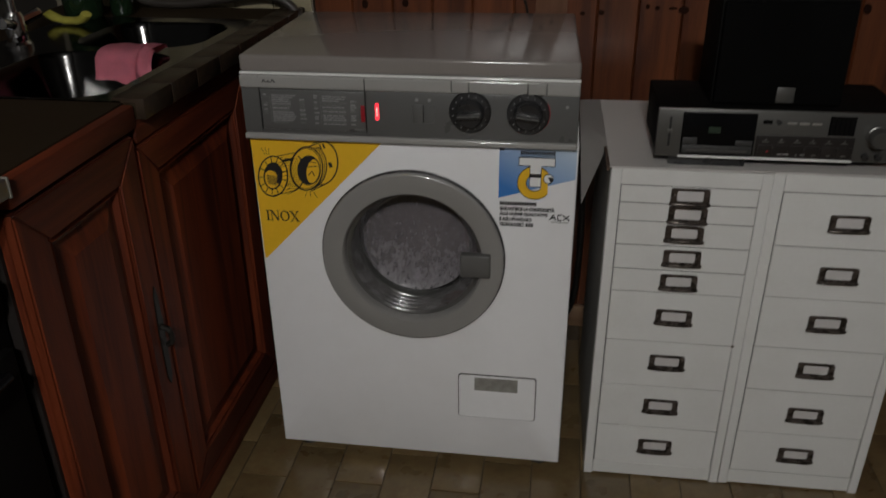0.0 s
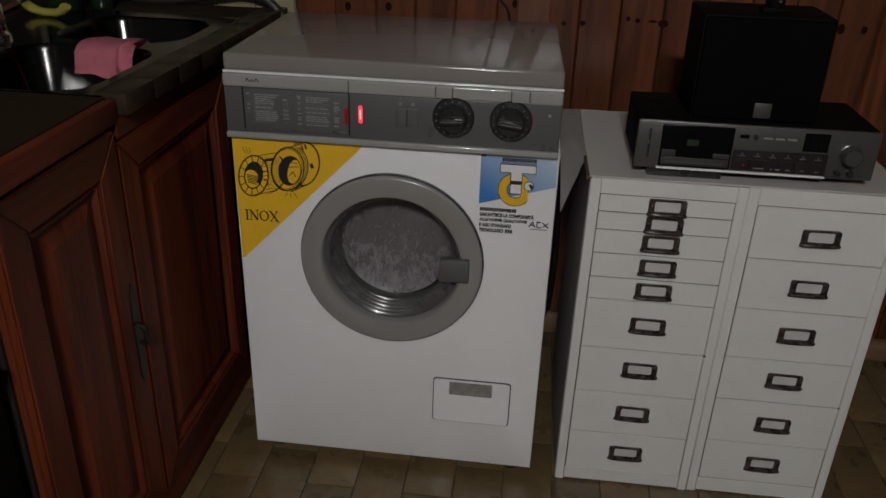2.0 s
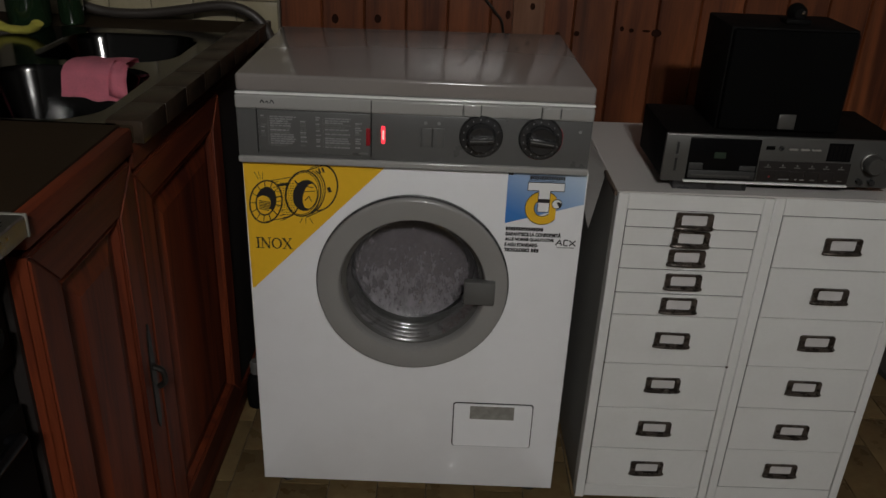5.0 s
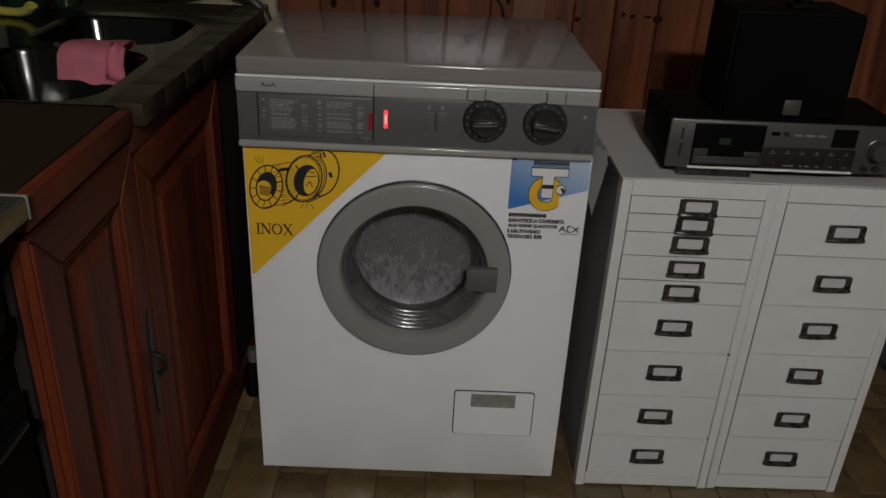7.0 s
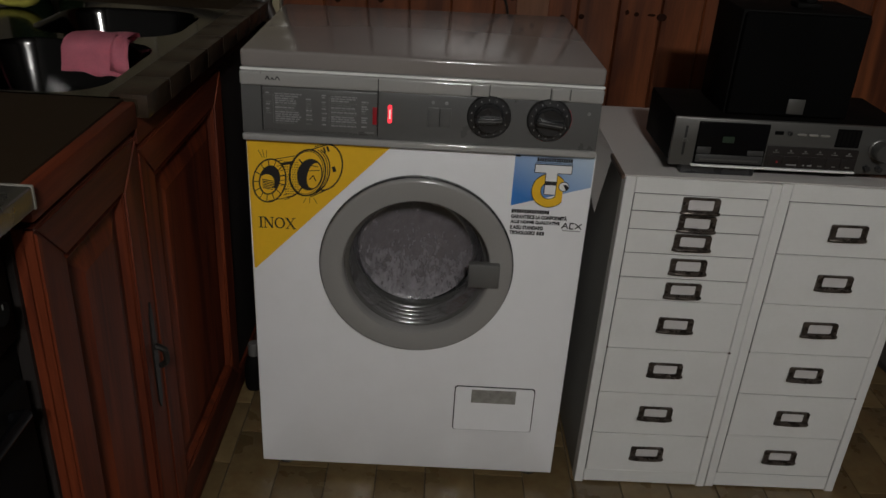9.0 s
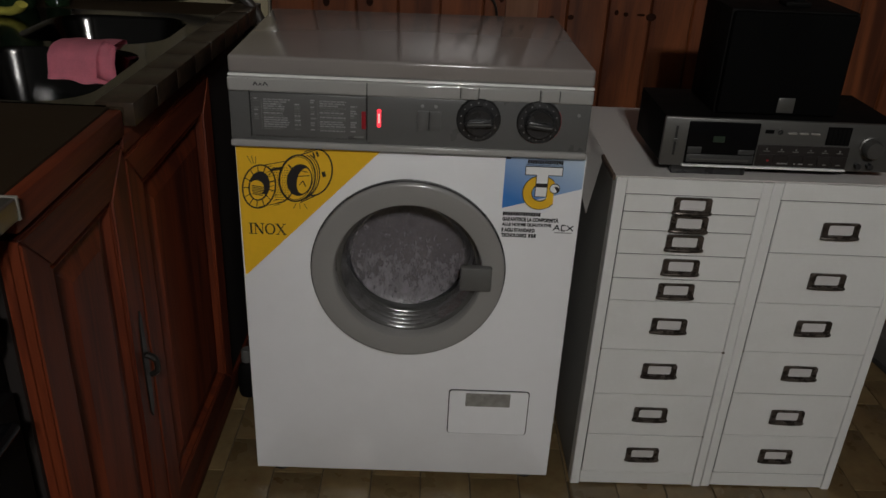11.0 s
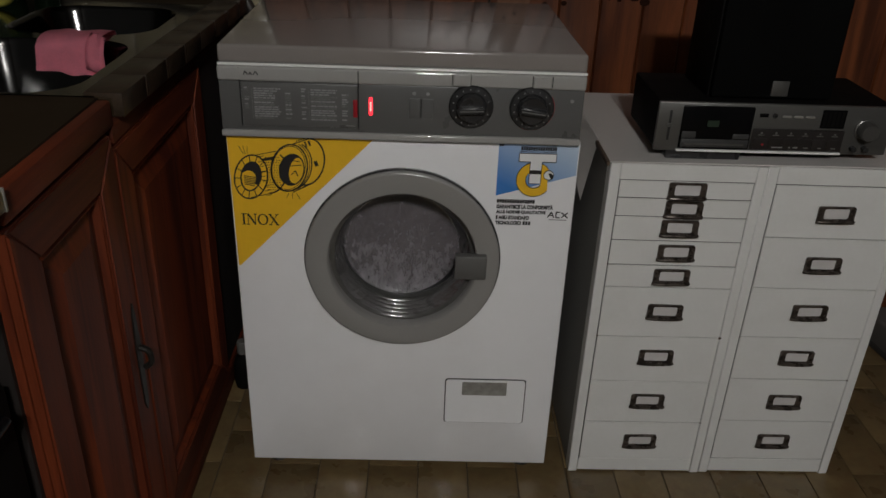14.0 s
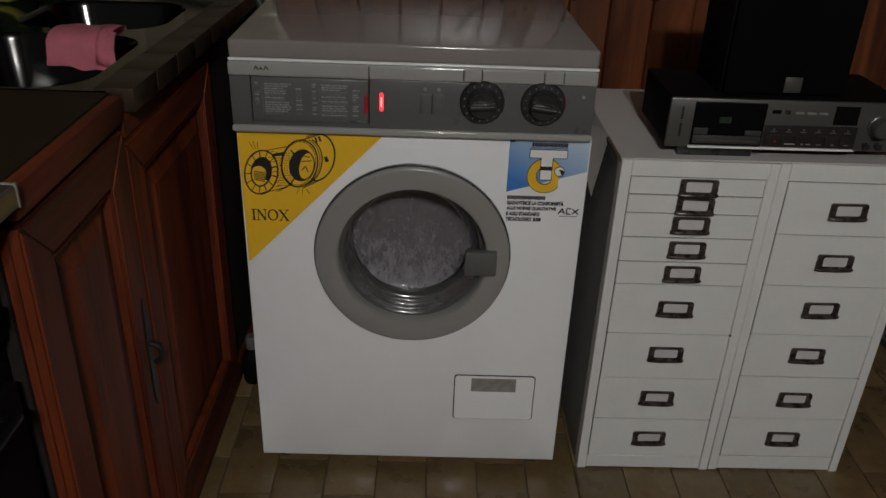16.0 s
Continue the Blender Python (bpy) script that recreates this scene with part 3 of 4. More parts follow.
    bowl = part("bowl", glass, BOWL, w, "clear glass bowl set off centre")
    part("suds_film", film, FILM, bowl, "patchy suds and drops on the glass")
    drum = new("drum")
    drum.parent = w
    drum.matrix_basis = pose(cx, 0.16, cz)
    part("drum_wall", lathe([(0.117, -0.07), (0.20, -0.06), (0.205, -0.04), (0.205, 0.20), (0.0, 0.20)], 0, 0, 48), STEEL, drum)
    suds = bmesh.new()
    bmesh.ops.create_uvsphere(suds, u_segments=64, v_segments=32, radius=0.135)
    for v in suds.verts:
        v.co += v.co.normalized() * noise.fractal(v.co * 13, 0.9, 2.0, 3) * 0.006
        v.co = Vector((v.co.x, v.co.y * 0.35 - 0.010, v.co.z))
    part("wet_washing", suds, SUDS, drum, "wet grey washing turning in the drum")
    global DRUM
    DRUM = drum
    part("latch", box(0.093, 0.149, -0.030, -0.012, 0.475, 0.521, 0.003, 2), LATCH, w, "dark grey door latch")
    # filter flap
    part("flap_gap", prism(rounded(0.0855, 0.2435, 0.1345, 0.2405, 0.007), -0.0009, 0.001), SLOT, w)
    flap = part("filter_flap", prism(rounded(0.0876, 0.2414, 0.1366, 0.2384, 0.0058), -0.0030, 0.001), ENAMEL, w)
    part("flap_label", box(0.119, 0.206, -0.0042, -0.0028, 0.2035, 0.2345, 0.0005, 1), LABEL_GREY, flap, "grey ribbed label")
    # yellow corner sticker
    yl = part("yellow_sticker", prism([(-0.2945, 0.7215), (-0.052, 0.7215), (-0.289, 0.4785), (-0.2925, 0.4785)], -0.0010, 0.0005), YELLOW, w, "yellow triangular sticker with a drum drawing")
    serif_word(yl, -0.2800, 0.5600, 0.0200)
    drum_drawing(yl)
    quality_sticker(w)
    return w


def serif_word(parent, x, z, h):
    """The four capitals I N O X with thick and thin strokes and serifs."""
    y0, y1, thick, thin = -0.0017, -0.0009, 0.0030, 0.0013

    def foot(bm, cx, cz, half):
        stroke([(cx - half, cz), (cx + half, cz)], 0.0013, y0, y1, bm)

    top, low = z + h, z
    bm = stroke([(x + 0.003, low), (x + 0.003, top)], thick, y0, y1)
    foot(bm, x + 0.003, low, 0.0036), foot(bm, x + 0.003, top, 0.0036)
    part("letter", bm, INK, parent)
    nx = x + 0.0105
    bm = stroke([(nx, low), (nx, top)], thin, y0, y1)
    stroke([(nx, top), (nx + 0.0125, low)], thick, y0, y1, bm)
    stroke([(nx + 0.0125, low), (nx + 0.0125, top)], thin, y0, y1, bm)
    foot(bm, nx, low, 0.0028), foot(bm, nx - 0.001, top, 0.0028), foot(bm, nx + 0.0125, top, 0.0028)
    part("letter", bm, INK, parent)
    ox = nx + 0.0255
    part("letter", hoop(ellipse(ox, z + h / 2, 0.0092, h / 2 + 0.0006), ellipse(ox, z + h / 2, 0.0062, h / 2 - 0.0010), y0, y1), INK, parent)
    px = ox + 0.0125
    bm = stroke([(px, top), (px + 0.0130, low)], thick, y0, y1)
    stroke([(px + 0.0125, top), (px + 0.0005, low)], thin, y0, y1, bm)
    for cx, cz in ((px, top), (px + 0.0125, top), (px + 0.0005, low), (px + 0.0130, low)):
        foot(bm, cx, cz, 0.0028)
    part("letter", bm, INK, parent)


def drum_drawing(parent):
    """Line drawing of a drum pulled out of its tub."""
    y0, y1 = -0.0016, -0.0009
    pen = bmesh.new()

    def oval(cx, cz, rx, rz, t, width=0.0026, a0=0, a1=360):
        pts = ellipse(cx, cz, rx, rz, t, 44, a0, a1)
        stroke(pts + pts[:1] if a1 - a0 >= 360 else pts, width, y0, y1, pen)

    ax, az, bx, bz = -0.2590, 0.6490, -0.1935, 0.667
    oval(ax, az, 0.0275, 0.0405, -14)
    oval(ax, az + 0.001, 0.0165, 0.0265, -14)
    for i in range(13):
        a = radians(i * 360 / 13)
        c, s = math.cos(radians(-14)), math.sin(radians(-14))
        p = [(r1 * math.cos(a), r2 * math.sin(a)) for r1, r2 in ((0.0165, 0.0265), (0.0265, 0.0385))]
        stroke([(ax + u * c - v * s, az + u * s + v * c) for u, v in p], 0.0015, y0, y1, pen)
    oval(ax + 0.034, az + 0.009, 0.0265, 0.0385, -14, a0=-80, a1=70)
    stroke([(ax + 0.007, az + 0.039), (ax + 0.045, az + 0.048)], 0.0012, y0, y1, pen)
    stroke([(ax - 0.003, az - 0.038), (ax + 0.036, az - 0.028)], 0.0012, y0, y1, pen)
    stroke([(ax + 0.020, az + 0.031), (ax + 0.041, az + 0.036)], 0.005, y0, y1, pen)
    for i in range(14):
        for j in range(6):
            x, z = ax + 0.026 + j * 0.0042 + 0.0012 * (i % 2), az + 0.036 - i * 0.0045
            stroke([(x, z), (x + 0.0022, z + 0.0004)], 0.0014, y0, y1, pen)
    for i in range(9):
        u = i / 8
        stroke([(ax + 0.012 + 0.012 * u, az + 0.036 - 0.070 * u), (ax + 0.024 + 0.010 * u, az + 0.039 - 0.070 * u)], 0.0009, y0, y1, pen)
    oval(bx, bz, 0.030, 0.043, -14)
    oval(bx - 0.001, bz, 0.0275, 0.040, -14, 0.0010)
    oval(bx + 0.004, bz - 0.003, 0.0205, 0.0285, -14, 0.0020)
    oval(bx + 0.029, bz + 0.012, 0.030, 0.043, -14, a0=-85, a1=95)
    oval(bx + 0.004, bz + 0.002, 0.030, 0.043, -14, 0.0012, -75, 85)
    oval(bx + 0.0075, bz + 0.0035, 0.030, 0.043, -14, 0.0020, -70, 80)
    for k in range(7):
        stroke([(bx + 0.014 + 0.0028 * k, bz + 0.0475 + 0.0012 * k), (bx + 0.0155 + 0.0028 * k, bz + 0.0500 + 0.0010 * k)], 0.0016, y0, y1, pen)
    stroke([(bx + 0.008, bz + 0.043), (bx + 0.036, bz + 0.054)], 0.0019, y0, y1, pen)
    stroke([(bx + 0.004, bz - 0.044), (bx + 0.031, bz - 0.030)], 0.0019, y0, y1, pen)
    for x, z, wd in ((bx + 0.044, bz + 0.014, 0.0085), (bx + 0.034, bz + 0.050, 0.005), (bx + 0.028, bz + 0.048, 0.004)):
        stroke([(x, z), (x + 0.003, z - 0.009)], wd * 0.7, y0, y1, pen)
    for dx, dz in ((-0.013, 0.013), (-0.006, 0.014), (0.001, 0.013)):
        stroke([(ax - 0.004 + dx * 0.5, az + 0.042), (ax - 0.004 + dx, az + 0.042 + dz)], 0.0008, y0, y1, pen)
    for dx in (-0.006, 0.0, 0.007):
        stroke([(bx + 0.003 + dx, bz - 0.046), (bx + 0.003 + dx * 1.8, bz - 0.056)], 0.0008, y0, y1, pen)
    dark = ellipse(bx + 0.004, bz - 0.003, 0.0205, 0.0285, -14, 24, 62, 290) + ellipse(bx + 0.011, bz - 0.004, 0.0110, 0.0240, -14, 20, 290, 75)
    part("shaded_opening", prism(dark, y0 - 0.0001, y1), INK, parent)
    dark = ellipse(ax, az + 0.001, 0.0160, 0.0258, -14, 24, -30, 170) + ellipse(ax - 0.004, az - 0.002, 0.0125, 0.0140, -14, 20, 150, -30)
    part("shaded_opening", prism(dark, y0 - 0.0001, y1), INK, parent)
    for i in range(6):
        part("hatch_line", stroke([(ax - 0.012, az + 0.002 - i * 0.003), (ax + 0.010 - i * 0.001, az - 0.001 - i * 0.003)], 0.0014, y0, y1), INK, parent)
    part("hatch_line", stroke([(bx + 0.002, bz + 0.004), (bx + 0.021, bz + 0.006)], 0.0014, y0, y1), INK, parent)
    part("hatch_line", stroke([(bx + 0.004, bz + 0.024), (bx + 0.007, bz + 0.014), (bx + 0.018, bz + 0.012)], 0.0014, y0, y1), INK, parent)
    part("hatch_line", stroke([(bx + 0.003, bz - 0.012), (bx + 0.010, bz - 0.004), (bx + 0.014, bz - 0.014)], 0.0016, y0, y1), INK, parent)
    part("drum_outline", pen, INK, parent)


def quality_sticker(w):
    """Blue and white sticker with a lettered emblem and lines of print."""
    y = -0.0010
    st = part("quality_sticker", prism([(0.159, 0.721), (0.2935, 0.721), (0.2935, 0.668), (0.159, 0.627)], y, 0.0005), BLUE, w, "blue sticker with a yellow and silver emblem")
    ye = part("emblem_ring", hoop(ellipse(0.2225, 0.6590, 0.0300, 0.0310, 0, 28, 40, 322), ellipse(0.2225, 0.6590, 0.0150, 0.0160, 0, 28, 40, 322), y - 0.0018, y - 0.0004), YELLOW, st, "yellow open ring")
    pen = bmesh.new()
    for rx, rz in ((0.0303, 0.0313), (0.0147, 0.0157)):
        stroke(ellipse(0.2225, 0.6590, rx, rz, 0, 30, 42, 320), 0.0011, y - 0.0020, y - 0.0006, pen)
    part("emblem_outline", pen, INK, st)
    bar = prism([(0.194, 0.7065), (0.257, 0.7065), (0.257, 0.6915), (0.2335, 0.6915), (0.2335, 0.652), (0.2135, 0.652), (0.2135, 0.6915), (0.194, 0.6915)], y - 0.0026, y - 0.0005)
    part("emblem_bar", bar, WHITE_STICKER, st, "silvery upright emblem")
    bm = stroke([(0.194, 0.7065), (0.257, 0.7065), (0.257, 0.6915), (0.2335, 0.6915), (0.2335, 0.652), (0.2135, 0.652), (0.2135, 0.6915), (0.194, 0.6915), (0.194, 0.7065)], 0.0011, y - 0.0030, y - 0.0010)
    box(0.214, 0.233, y - 0.0031, y - 0.001, 0.6695, 0.6765, bm=bm)
    stroke(ellipse(0.2465, 0.668, 0.0085, 0.0085, 0, 20) + [(0.255, 0.668)], 0.0011, y - 0.0030, y - 0.001, bm)
    prism(ellipse(0.2485, 0.6655, 0.006, 0.006, 0, 16, -60, 120), y - 0.0030, y - 0.001, bm)
    part("emblem_shade", bm, INK, st)
    part("emblem_ball", prism(ellipse(0.2465, 0.668, 0.0083, 0.0083, 0, 20), y - 0.0022, y - 0.0008), WHITE_STICKER, st)
    x = 0.1965
    for i in range(15):
        part("letter_bar", box(x, x + 0.0034, y - 0.0014, y - 0.0002, 0.7110 + 0.0006 * (i % 3 == 1), 0.7180), INK, st)
        x += 0.00405
    part("rule", box(0.1945, 0.2575, y - 0.0013, y - 0.0002, 0.7085, 0.7092), INK, st)
    part("corner_mark", box(0.1595, 0.1675, y - 0.0014, y - 0.0002, 0.7180, 0.7208), INK, st)
    x = 0.1615
    for i in range(15):
        part("letter_bar", box(x, x + 0.0038, -0.0014, -0.0002, 0.6137 + 0.0007 * (i % 3 == 1), 0.6203), INK, w)
        x += 0.00442
    for i, (t, wd) in enumerate((("GARANTISCE LA CONFORMITÀ", 0.0985), ("ALLE NORME QUALITATIVE", 0.0865), ("E AGLI STANDARD", 0.0585), ("TECNOLOGICI", 0.0445))):
        h = 0.0090 if "À" in t else 0.0072
        words("letters", t, 0.1615, -0.0002, 0.6030 - i * 0.0103, wd, h, INK, w, 0.001, 0.055)
    for i in range(3):
        part("letter_bar", box(0.2095 + i * 0.0047, 0.2132 + i * 0.0047, -0.0014, -0.0002, 0.5723, 0.5791), INK, w)
    bm = bmesh.new()
    stroke([(0.252, 0.588), (0.2585, 0.5985), (0.2630, 0.588)], 0.0020, -0.0014, -0.0002, bm)
    stroke([(0.255, 0.592), (0.262, 0.592)], 0.0015, -0.0014, -0.0002, bm)
    stroke([(0.2735, 0.5985), (0.2665, 0.5985), (0.2665, 0.588), (0.2735, 0.588)], 0.0020, -0.0014, -0.0002, bm)
    stroke([(0.276, 0.598), (0.287, 0.588)], 0.0020, -0.0014, -0.0002, bm)
    stroke([(0.287, 0.598), (0.276, 0.588)], 0.0017, -0.0014, -0.0002, bm)
    part("maker_mark", bm, INK, w, "small black maker's mark")
    part("fine_print", box(0.2545, 0.2855, -0.0010, -0.0002, 0.5830, 0.5845), PALE_INK, w)


washing_machine()


# ---- drawer cabinets ----
def pull_meshes():
    frame_bm = hoop(rounded(-0.0335, 0.0335, -0.0165, 0.0145, 0.0045), rounded(-0.0228, 0.0228, -0.0094, 0.0107, 0.0035), -0.0042, 0.0)
    bmesh.ops.bevel(frame_bm, geom=[e for e in frame_bm.edges if e.calc_face_angle(0) > 1], offset=0.0012, segments=2, affect="EDGES")
    for x in (-0.0275, 0.0275):
        join(frame_bm, lathe([(0.0035, -0.0040), (0.0032, -0.0055), (0.0018, -0.0062), (0, -0.0063)], x, 0.001, 12))
    join(frame_bm, pipe([(-0.0340, -0.003, -0.0145), (-0.029, -0.0060, -0.0140), (-0.012, -0.0085, -0.0132), (0.012, -0.0085, -0.0132), (0.029, -0.0060, -0.0140), (0.0340, -0.003, -0.0145)], 0.0034, 8, steps=4))
    return frame_bm


def drawer_cabinet(x, y, rz, seams, pulls, label, chips=()):
    wd, dp, ht = 0.2755, 0.41, 0.687
    c = thing("drawer_cabinet", x, y, 0, label, "drawer cabinet", rz, "white drawer cabinets")
    c.matrix_basis = pose(x, y, 0, 0, 0.4, rz)
    # The sides take the darker copy, as if shaded by the machine.
    part("body", box(0.0, wd, 0.028, dp, 0.003, ht, 0.002, 1), CAB_SIDE_SHADE, c, "steel side, greyer for the shade in the gap")
    part("side_edge", box(0.0, 0.0188, 0.0, 0.0278, 0.0, ht, 0.0015, 1), CABINET, c)
    part("side_edge", box(wd - 0.0185, wd, 0.0, 0.0278, 0.0, ht, 0.0015, 1), CABINET, c)
    part("top_rail", box(0.0190, wd - 0.0187, 0.0001, 0.0278, seams[0] + 0.0009, ht, 0.0006, 1), CABINET, c)
    # Black sheet just behind the fronts, added so the drawer gaps read as shaded.
    part("inner_back", box(0.0190, wd - 0.0187, 0.0026, 0.0279, 0.030, 0.6585), SLOT, c, "black sheet that gives the drawer gaps their shade")
    part("bottom_rail", box(0.0190, wd - 0.0187, 0.0015, 0.0278, 0.004, seams[-1] - 0.0009, 0.0008, 1), CABINET, c)
    rnd = random.Random(int(x * 1000))
    for z1, z0, pz in zip(seams, seams[1:], pulls):
        out = rnd.uniform(-0.0012, 0.0010)
        g = 0.0009
        d = part("drawer", box(0.0203, wd - 0.0198, out, 0.022, z0 + g, z1 - g, 0.0005, 1), CABINET, c)
        dx = rnd.uniform(-0.0012, 0.0012)
        bm = pull_meshes()
        bmesh.ops.transform(bm, matrix=Matrix.Translation((wd / 2 + 0.0015 + dx, out, pz)) @ Matrix.Rotation(radians(rnd.uniform(-0.8, 0.8)), 4, "Y"), verts=bm.verts)
        p = part("label_pull", bm, BRONZE, d, "dark bronze pull with a card holder")
        part("card", box(wd / 2 - 0.0220 + dx, wd / 2 + 0.0250 + dx, out - 0.0014, out, pz - 0.0095, pz + 0.0112), CARD, p, "blank white card")
    for px, pz, size in chips:
        part("paint_chip", prism(ellipse(px, pz, size, size * 0.8, 20, 9), -0.0006, 0.002), BOARD_EDGE, c, "dark chip in the paint")
    return c


drawer_cabinet(0.3503, 0.014, 0.8, (0.6568, 0.6234, 0.5881, 0.5406, 0.4911, 0.4447, 0.3366, 0.2326, 0.1316, 0.0357),
               (0.6402, 0.6052, 0.5680, 0.5192, 0.4700, 0.3948, 0.2925, 0.1872, 0.0859), "white steel cabinet of nine shallow and deep drawers",
               ((0.0195, 0.3366, 0.0022), (0.2570, 0.3360, 0.0030), (0.0192, 0.4911, 0.0014), (0.2565, 0.1316, 0.0014)))
drawer_cabinet(0.6262, 0.0180, 0.8, (0.6541, 0.5518, 0.4475, 0.3391, 0.2408, 0.1375, 0.0382),
               (0.6017, 0.5001, 0.3985, 0.2949, 0.1892, 0.0886), "white steel cabinet of six equal drawers",
               ((0.0192, 0.3391, 0.0016), (0.2560, 0.2408, 0.0015)))


def top_sheet():
    t = thing("cover_sheet", 0.354, 0.016, 0.6875, "thin grey laminate sheet lying over the drawer cabinets", "sheet", 0.8)
    part("sheet", box(-0.002, 0.551, -0.003, 0.412, 0.0, 0.003, 0.0008, 1), TOP_BOARD, t)
    part("edge_strip", box(-0.0075, -0.0022, -0.0045, 0.100, -0.005, 0.0042, 0.0006, 1), BOARD_EDGE, t, "worn brown edge")
    bm = bmesh.new()
    rows = []
    for i in range(9):
        u = i / 8
        x, y0 = -0.002 - 0.046 * u, 0.103 - 0.118 * u
        row = []
        for k in range(11):
            v = (k / 10) ** 1.3
            y = y0 + (0.412 - y0) * v
            droop = 0.26 * max(0.0, 0.103 + 0.14 * u - y) + 0.002 * u
            row.append(bm.verts.new((x, y, 0.003 - droop)))
        rows.append(row)
    for a, b in zip(rows, rows[1:]):
        for k in range(10):
            bm.faces.new((a[k], a[k + 1], b[k + 1], b[k]))
    bmesh.ops.solidify(bm, geom=bm.faces[:], thickness=0.0015)
    part("hanging_flap", bm, TOP_BOARD, t, "flap bent down over the side")


top_sheet()


# ---- tape deck, loudspeaker ----
def cassette_receiver():
    s = thing("cassette_deck", 0.427, 0.030, 0.6905, "silver and black cassette deck standing on the cover sheet", "tape deck", 0.6)
    W, H0, H1 = 0.406, 0.0165, 0.1035
    part("case", box(0.002, W - 0.002, 0.006, 0.185, H0 + 0.002, H1, 0.003, 2), BLACK_BOX, s, "black metal case")
    part("front_panel", box(0, W, 0, 0.008, H0, H1 - 0.001, 0.0025, 2), ALU, s, "brushed silver front")
    part("foot", box(0.025, 0.155, 0.005, 0.03, 0, H0 + 0.002, 0.002), KNOB, s)
    part("foot", box(W - 0.10, W - 0.06, 0.045, 0.07, 0, H0 + 0.002, 0.002), KNOB, s)
    for x in (0.085, W - 0.06):
        part("foot", box(x - 0.02, x + 0.02, 0.15, 0.175, 0, H0 + 0.002, 0.002), KNOB, s)
    part("slot", box(0.0195, 0.0235, -0.001, 0.002, 0.036, 0.088), SLOT, s)
    part("slot_slider", box(0.0180, 0.0250, -0.004, 0.0, 0.060, 0.066, 0.001), ALU, s)
    door = part("cassette_door", box(0.041, 0.163, -0.004, 0.001, 0.0215, 0.0975, 0.002, 2), GLASS_BLACK, s, "black cassette window")
    part("window_tint", box(0.085, 0.105, -0.0048, -0.003, 0.062, 0.073, 0.0008, 1), GREEN_DIM, door)
    part("lower_tray", box(0.044, 0.160, -0.0065, -0.003, 0.026, 0.040, 0.001), DECK_GREY, door)
    part("tray_edge", box(0.050, 0.152, -0.0072, -0.005, 0.0300, 0.0330, 0.0005, 1), ALU, door)
    part("deck_shoulder", box(0.044, 0.068, -0.0052, -0.003, 0.041, 0.053, 0.001), DECK_GREY, door)
    part("deck_shoulder", box(0.132, 0.160, -0.0052, -0.003, 0.041, 0.050, 0.001), DECK_GREY, door)
    part("bottom_trim", box(0.038, 0.325, -0.0065, 0.001, 0.0175, 0.0212, 0.0012), PALE_TRIM, s, "bright trim")
    ctl = part("control_field", box(0.1655, 0.325, -0.0025, 0.001, 0.0215, 0.060, 0.001), SMOKED, s, "smoked plastic strip of keys")
    for i in range(6):
        part("key", box(0.170 + i * 0.0255, 0.1945 + i * 0.0255, -0.0045, -0.002, 0.0235, 0.0440, 0.0012), SMOKED, ctl)
        part("key_print", box(0.176 + i * 0.0255, 0.187 + i * 0.0255, -0.0030, -0.002, 0.0487, 0.0500), DIM_INK, ctl)
        part("key_print", box(0.180 + i * 0.0255, 0.183 + i * 0.0255, -0.0030, -0.002, 0.0515, 0.0545), DIM_INK, ctl)
    part("record_key", box(0.184, 0.1875, -0.0052, -0.004, 0.0310, 0.0345, 0.0004, 1), RED, ctl)
    for i, (x, wd) in enumerate(((0.203, 0.018), (0.232, 0.003), (0.240, 0.008), (0.258, 0.008), (0.283, 0.006), (0.306, 0.008))):
        part("key_print", box(x, x + wd, -0.0052, -0.004, 0.0275, 0.0295), PALE_INK if i < 3 else DIM_INK, ctl)
    part("small_window", box(0.173, 0.188, -0.001, 0.001, 0.0800, 0.0865), GLASS_BLACK, s)
    part("jack", lathe([(0.0045, 0.001), (0.0045, -0.003), (0.003, -0.003), (0.002, 0.0), (0, 0.0)], 0.1985, 0.0835, 16), KNOB, s)
    for i in range(3):
        part("bright_key", box(0.212 + i * 0.020, 0.227 + i * 0.020, -0.005, 0.001, 0.0808, 0.0838, 0.001), LABEL_GREY, s)
    disp = part("meter_window", box(0.280, 0.322, -0.001, 0.001, 0.063, 0.0955, 0.0005, 1), GLASS_BLACK, s, "dark level meter window")
    for i in range(5):
        part("meter_bar", box(0.284 + i * 0.0075, 0.2885 + i * 0.0075, -0.0016, -0.0005, 0.066, 0.092), BLACK_BOX, disp)
    knob = lathe([(0.0185, 0.001), (0.0185, -0.003), (0.0165, -0.004), (0.0157, -0.020), (0.0135, -0.0225), (0, -0.0225)], 0.3595, 0.0625, 48)
    part("volume_knob", knob, ALU, s, "round silver knob")
    for i in range(2):
        part("small_knob", lathe([(0.0055, 0.001), (0.005, -0.009), (0, -0.009)], 0.345 + i * 0.021, 0.0285, 16), KNOB, s)
    return s


def loudspeaker():
    z = 0.794
    s = thing("loudspeaker", 0.514, 0.050, z, "black box loudspeaker with a cloth front on the tape deck", "loudspeaker", 0.6)
    part("cabinet", box(0, 0.214, 0.012, 0.145, 0, 0.176, 0.003, 2), BLACK_BOX, s)
    part("grille", box(0.003, 0.211, 0.0, 0.014, 0.003, 0.173, 0.005, 2), GRILLE, s, "black cloth grille")
    part("badge", box(0.104, 0.133, -0.0018, 0.002, 0.008, 0.034, 0.001), ALU, s, "square silver badge")


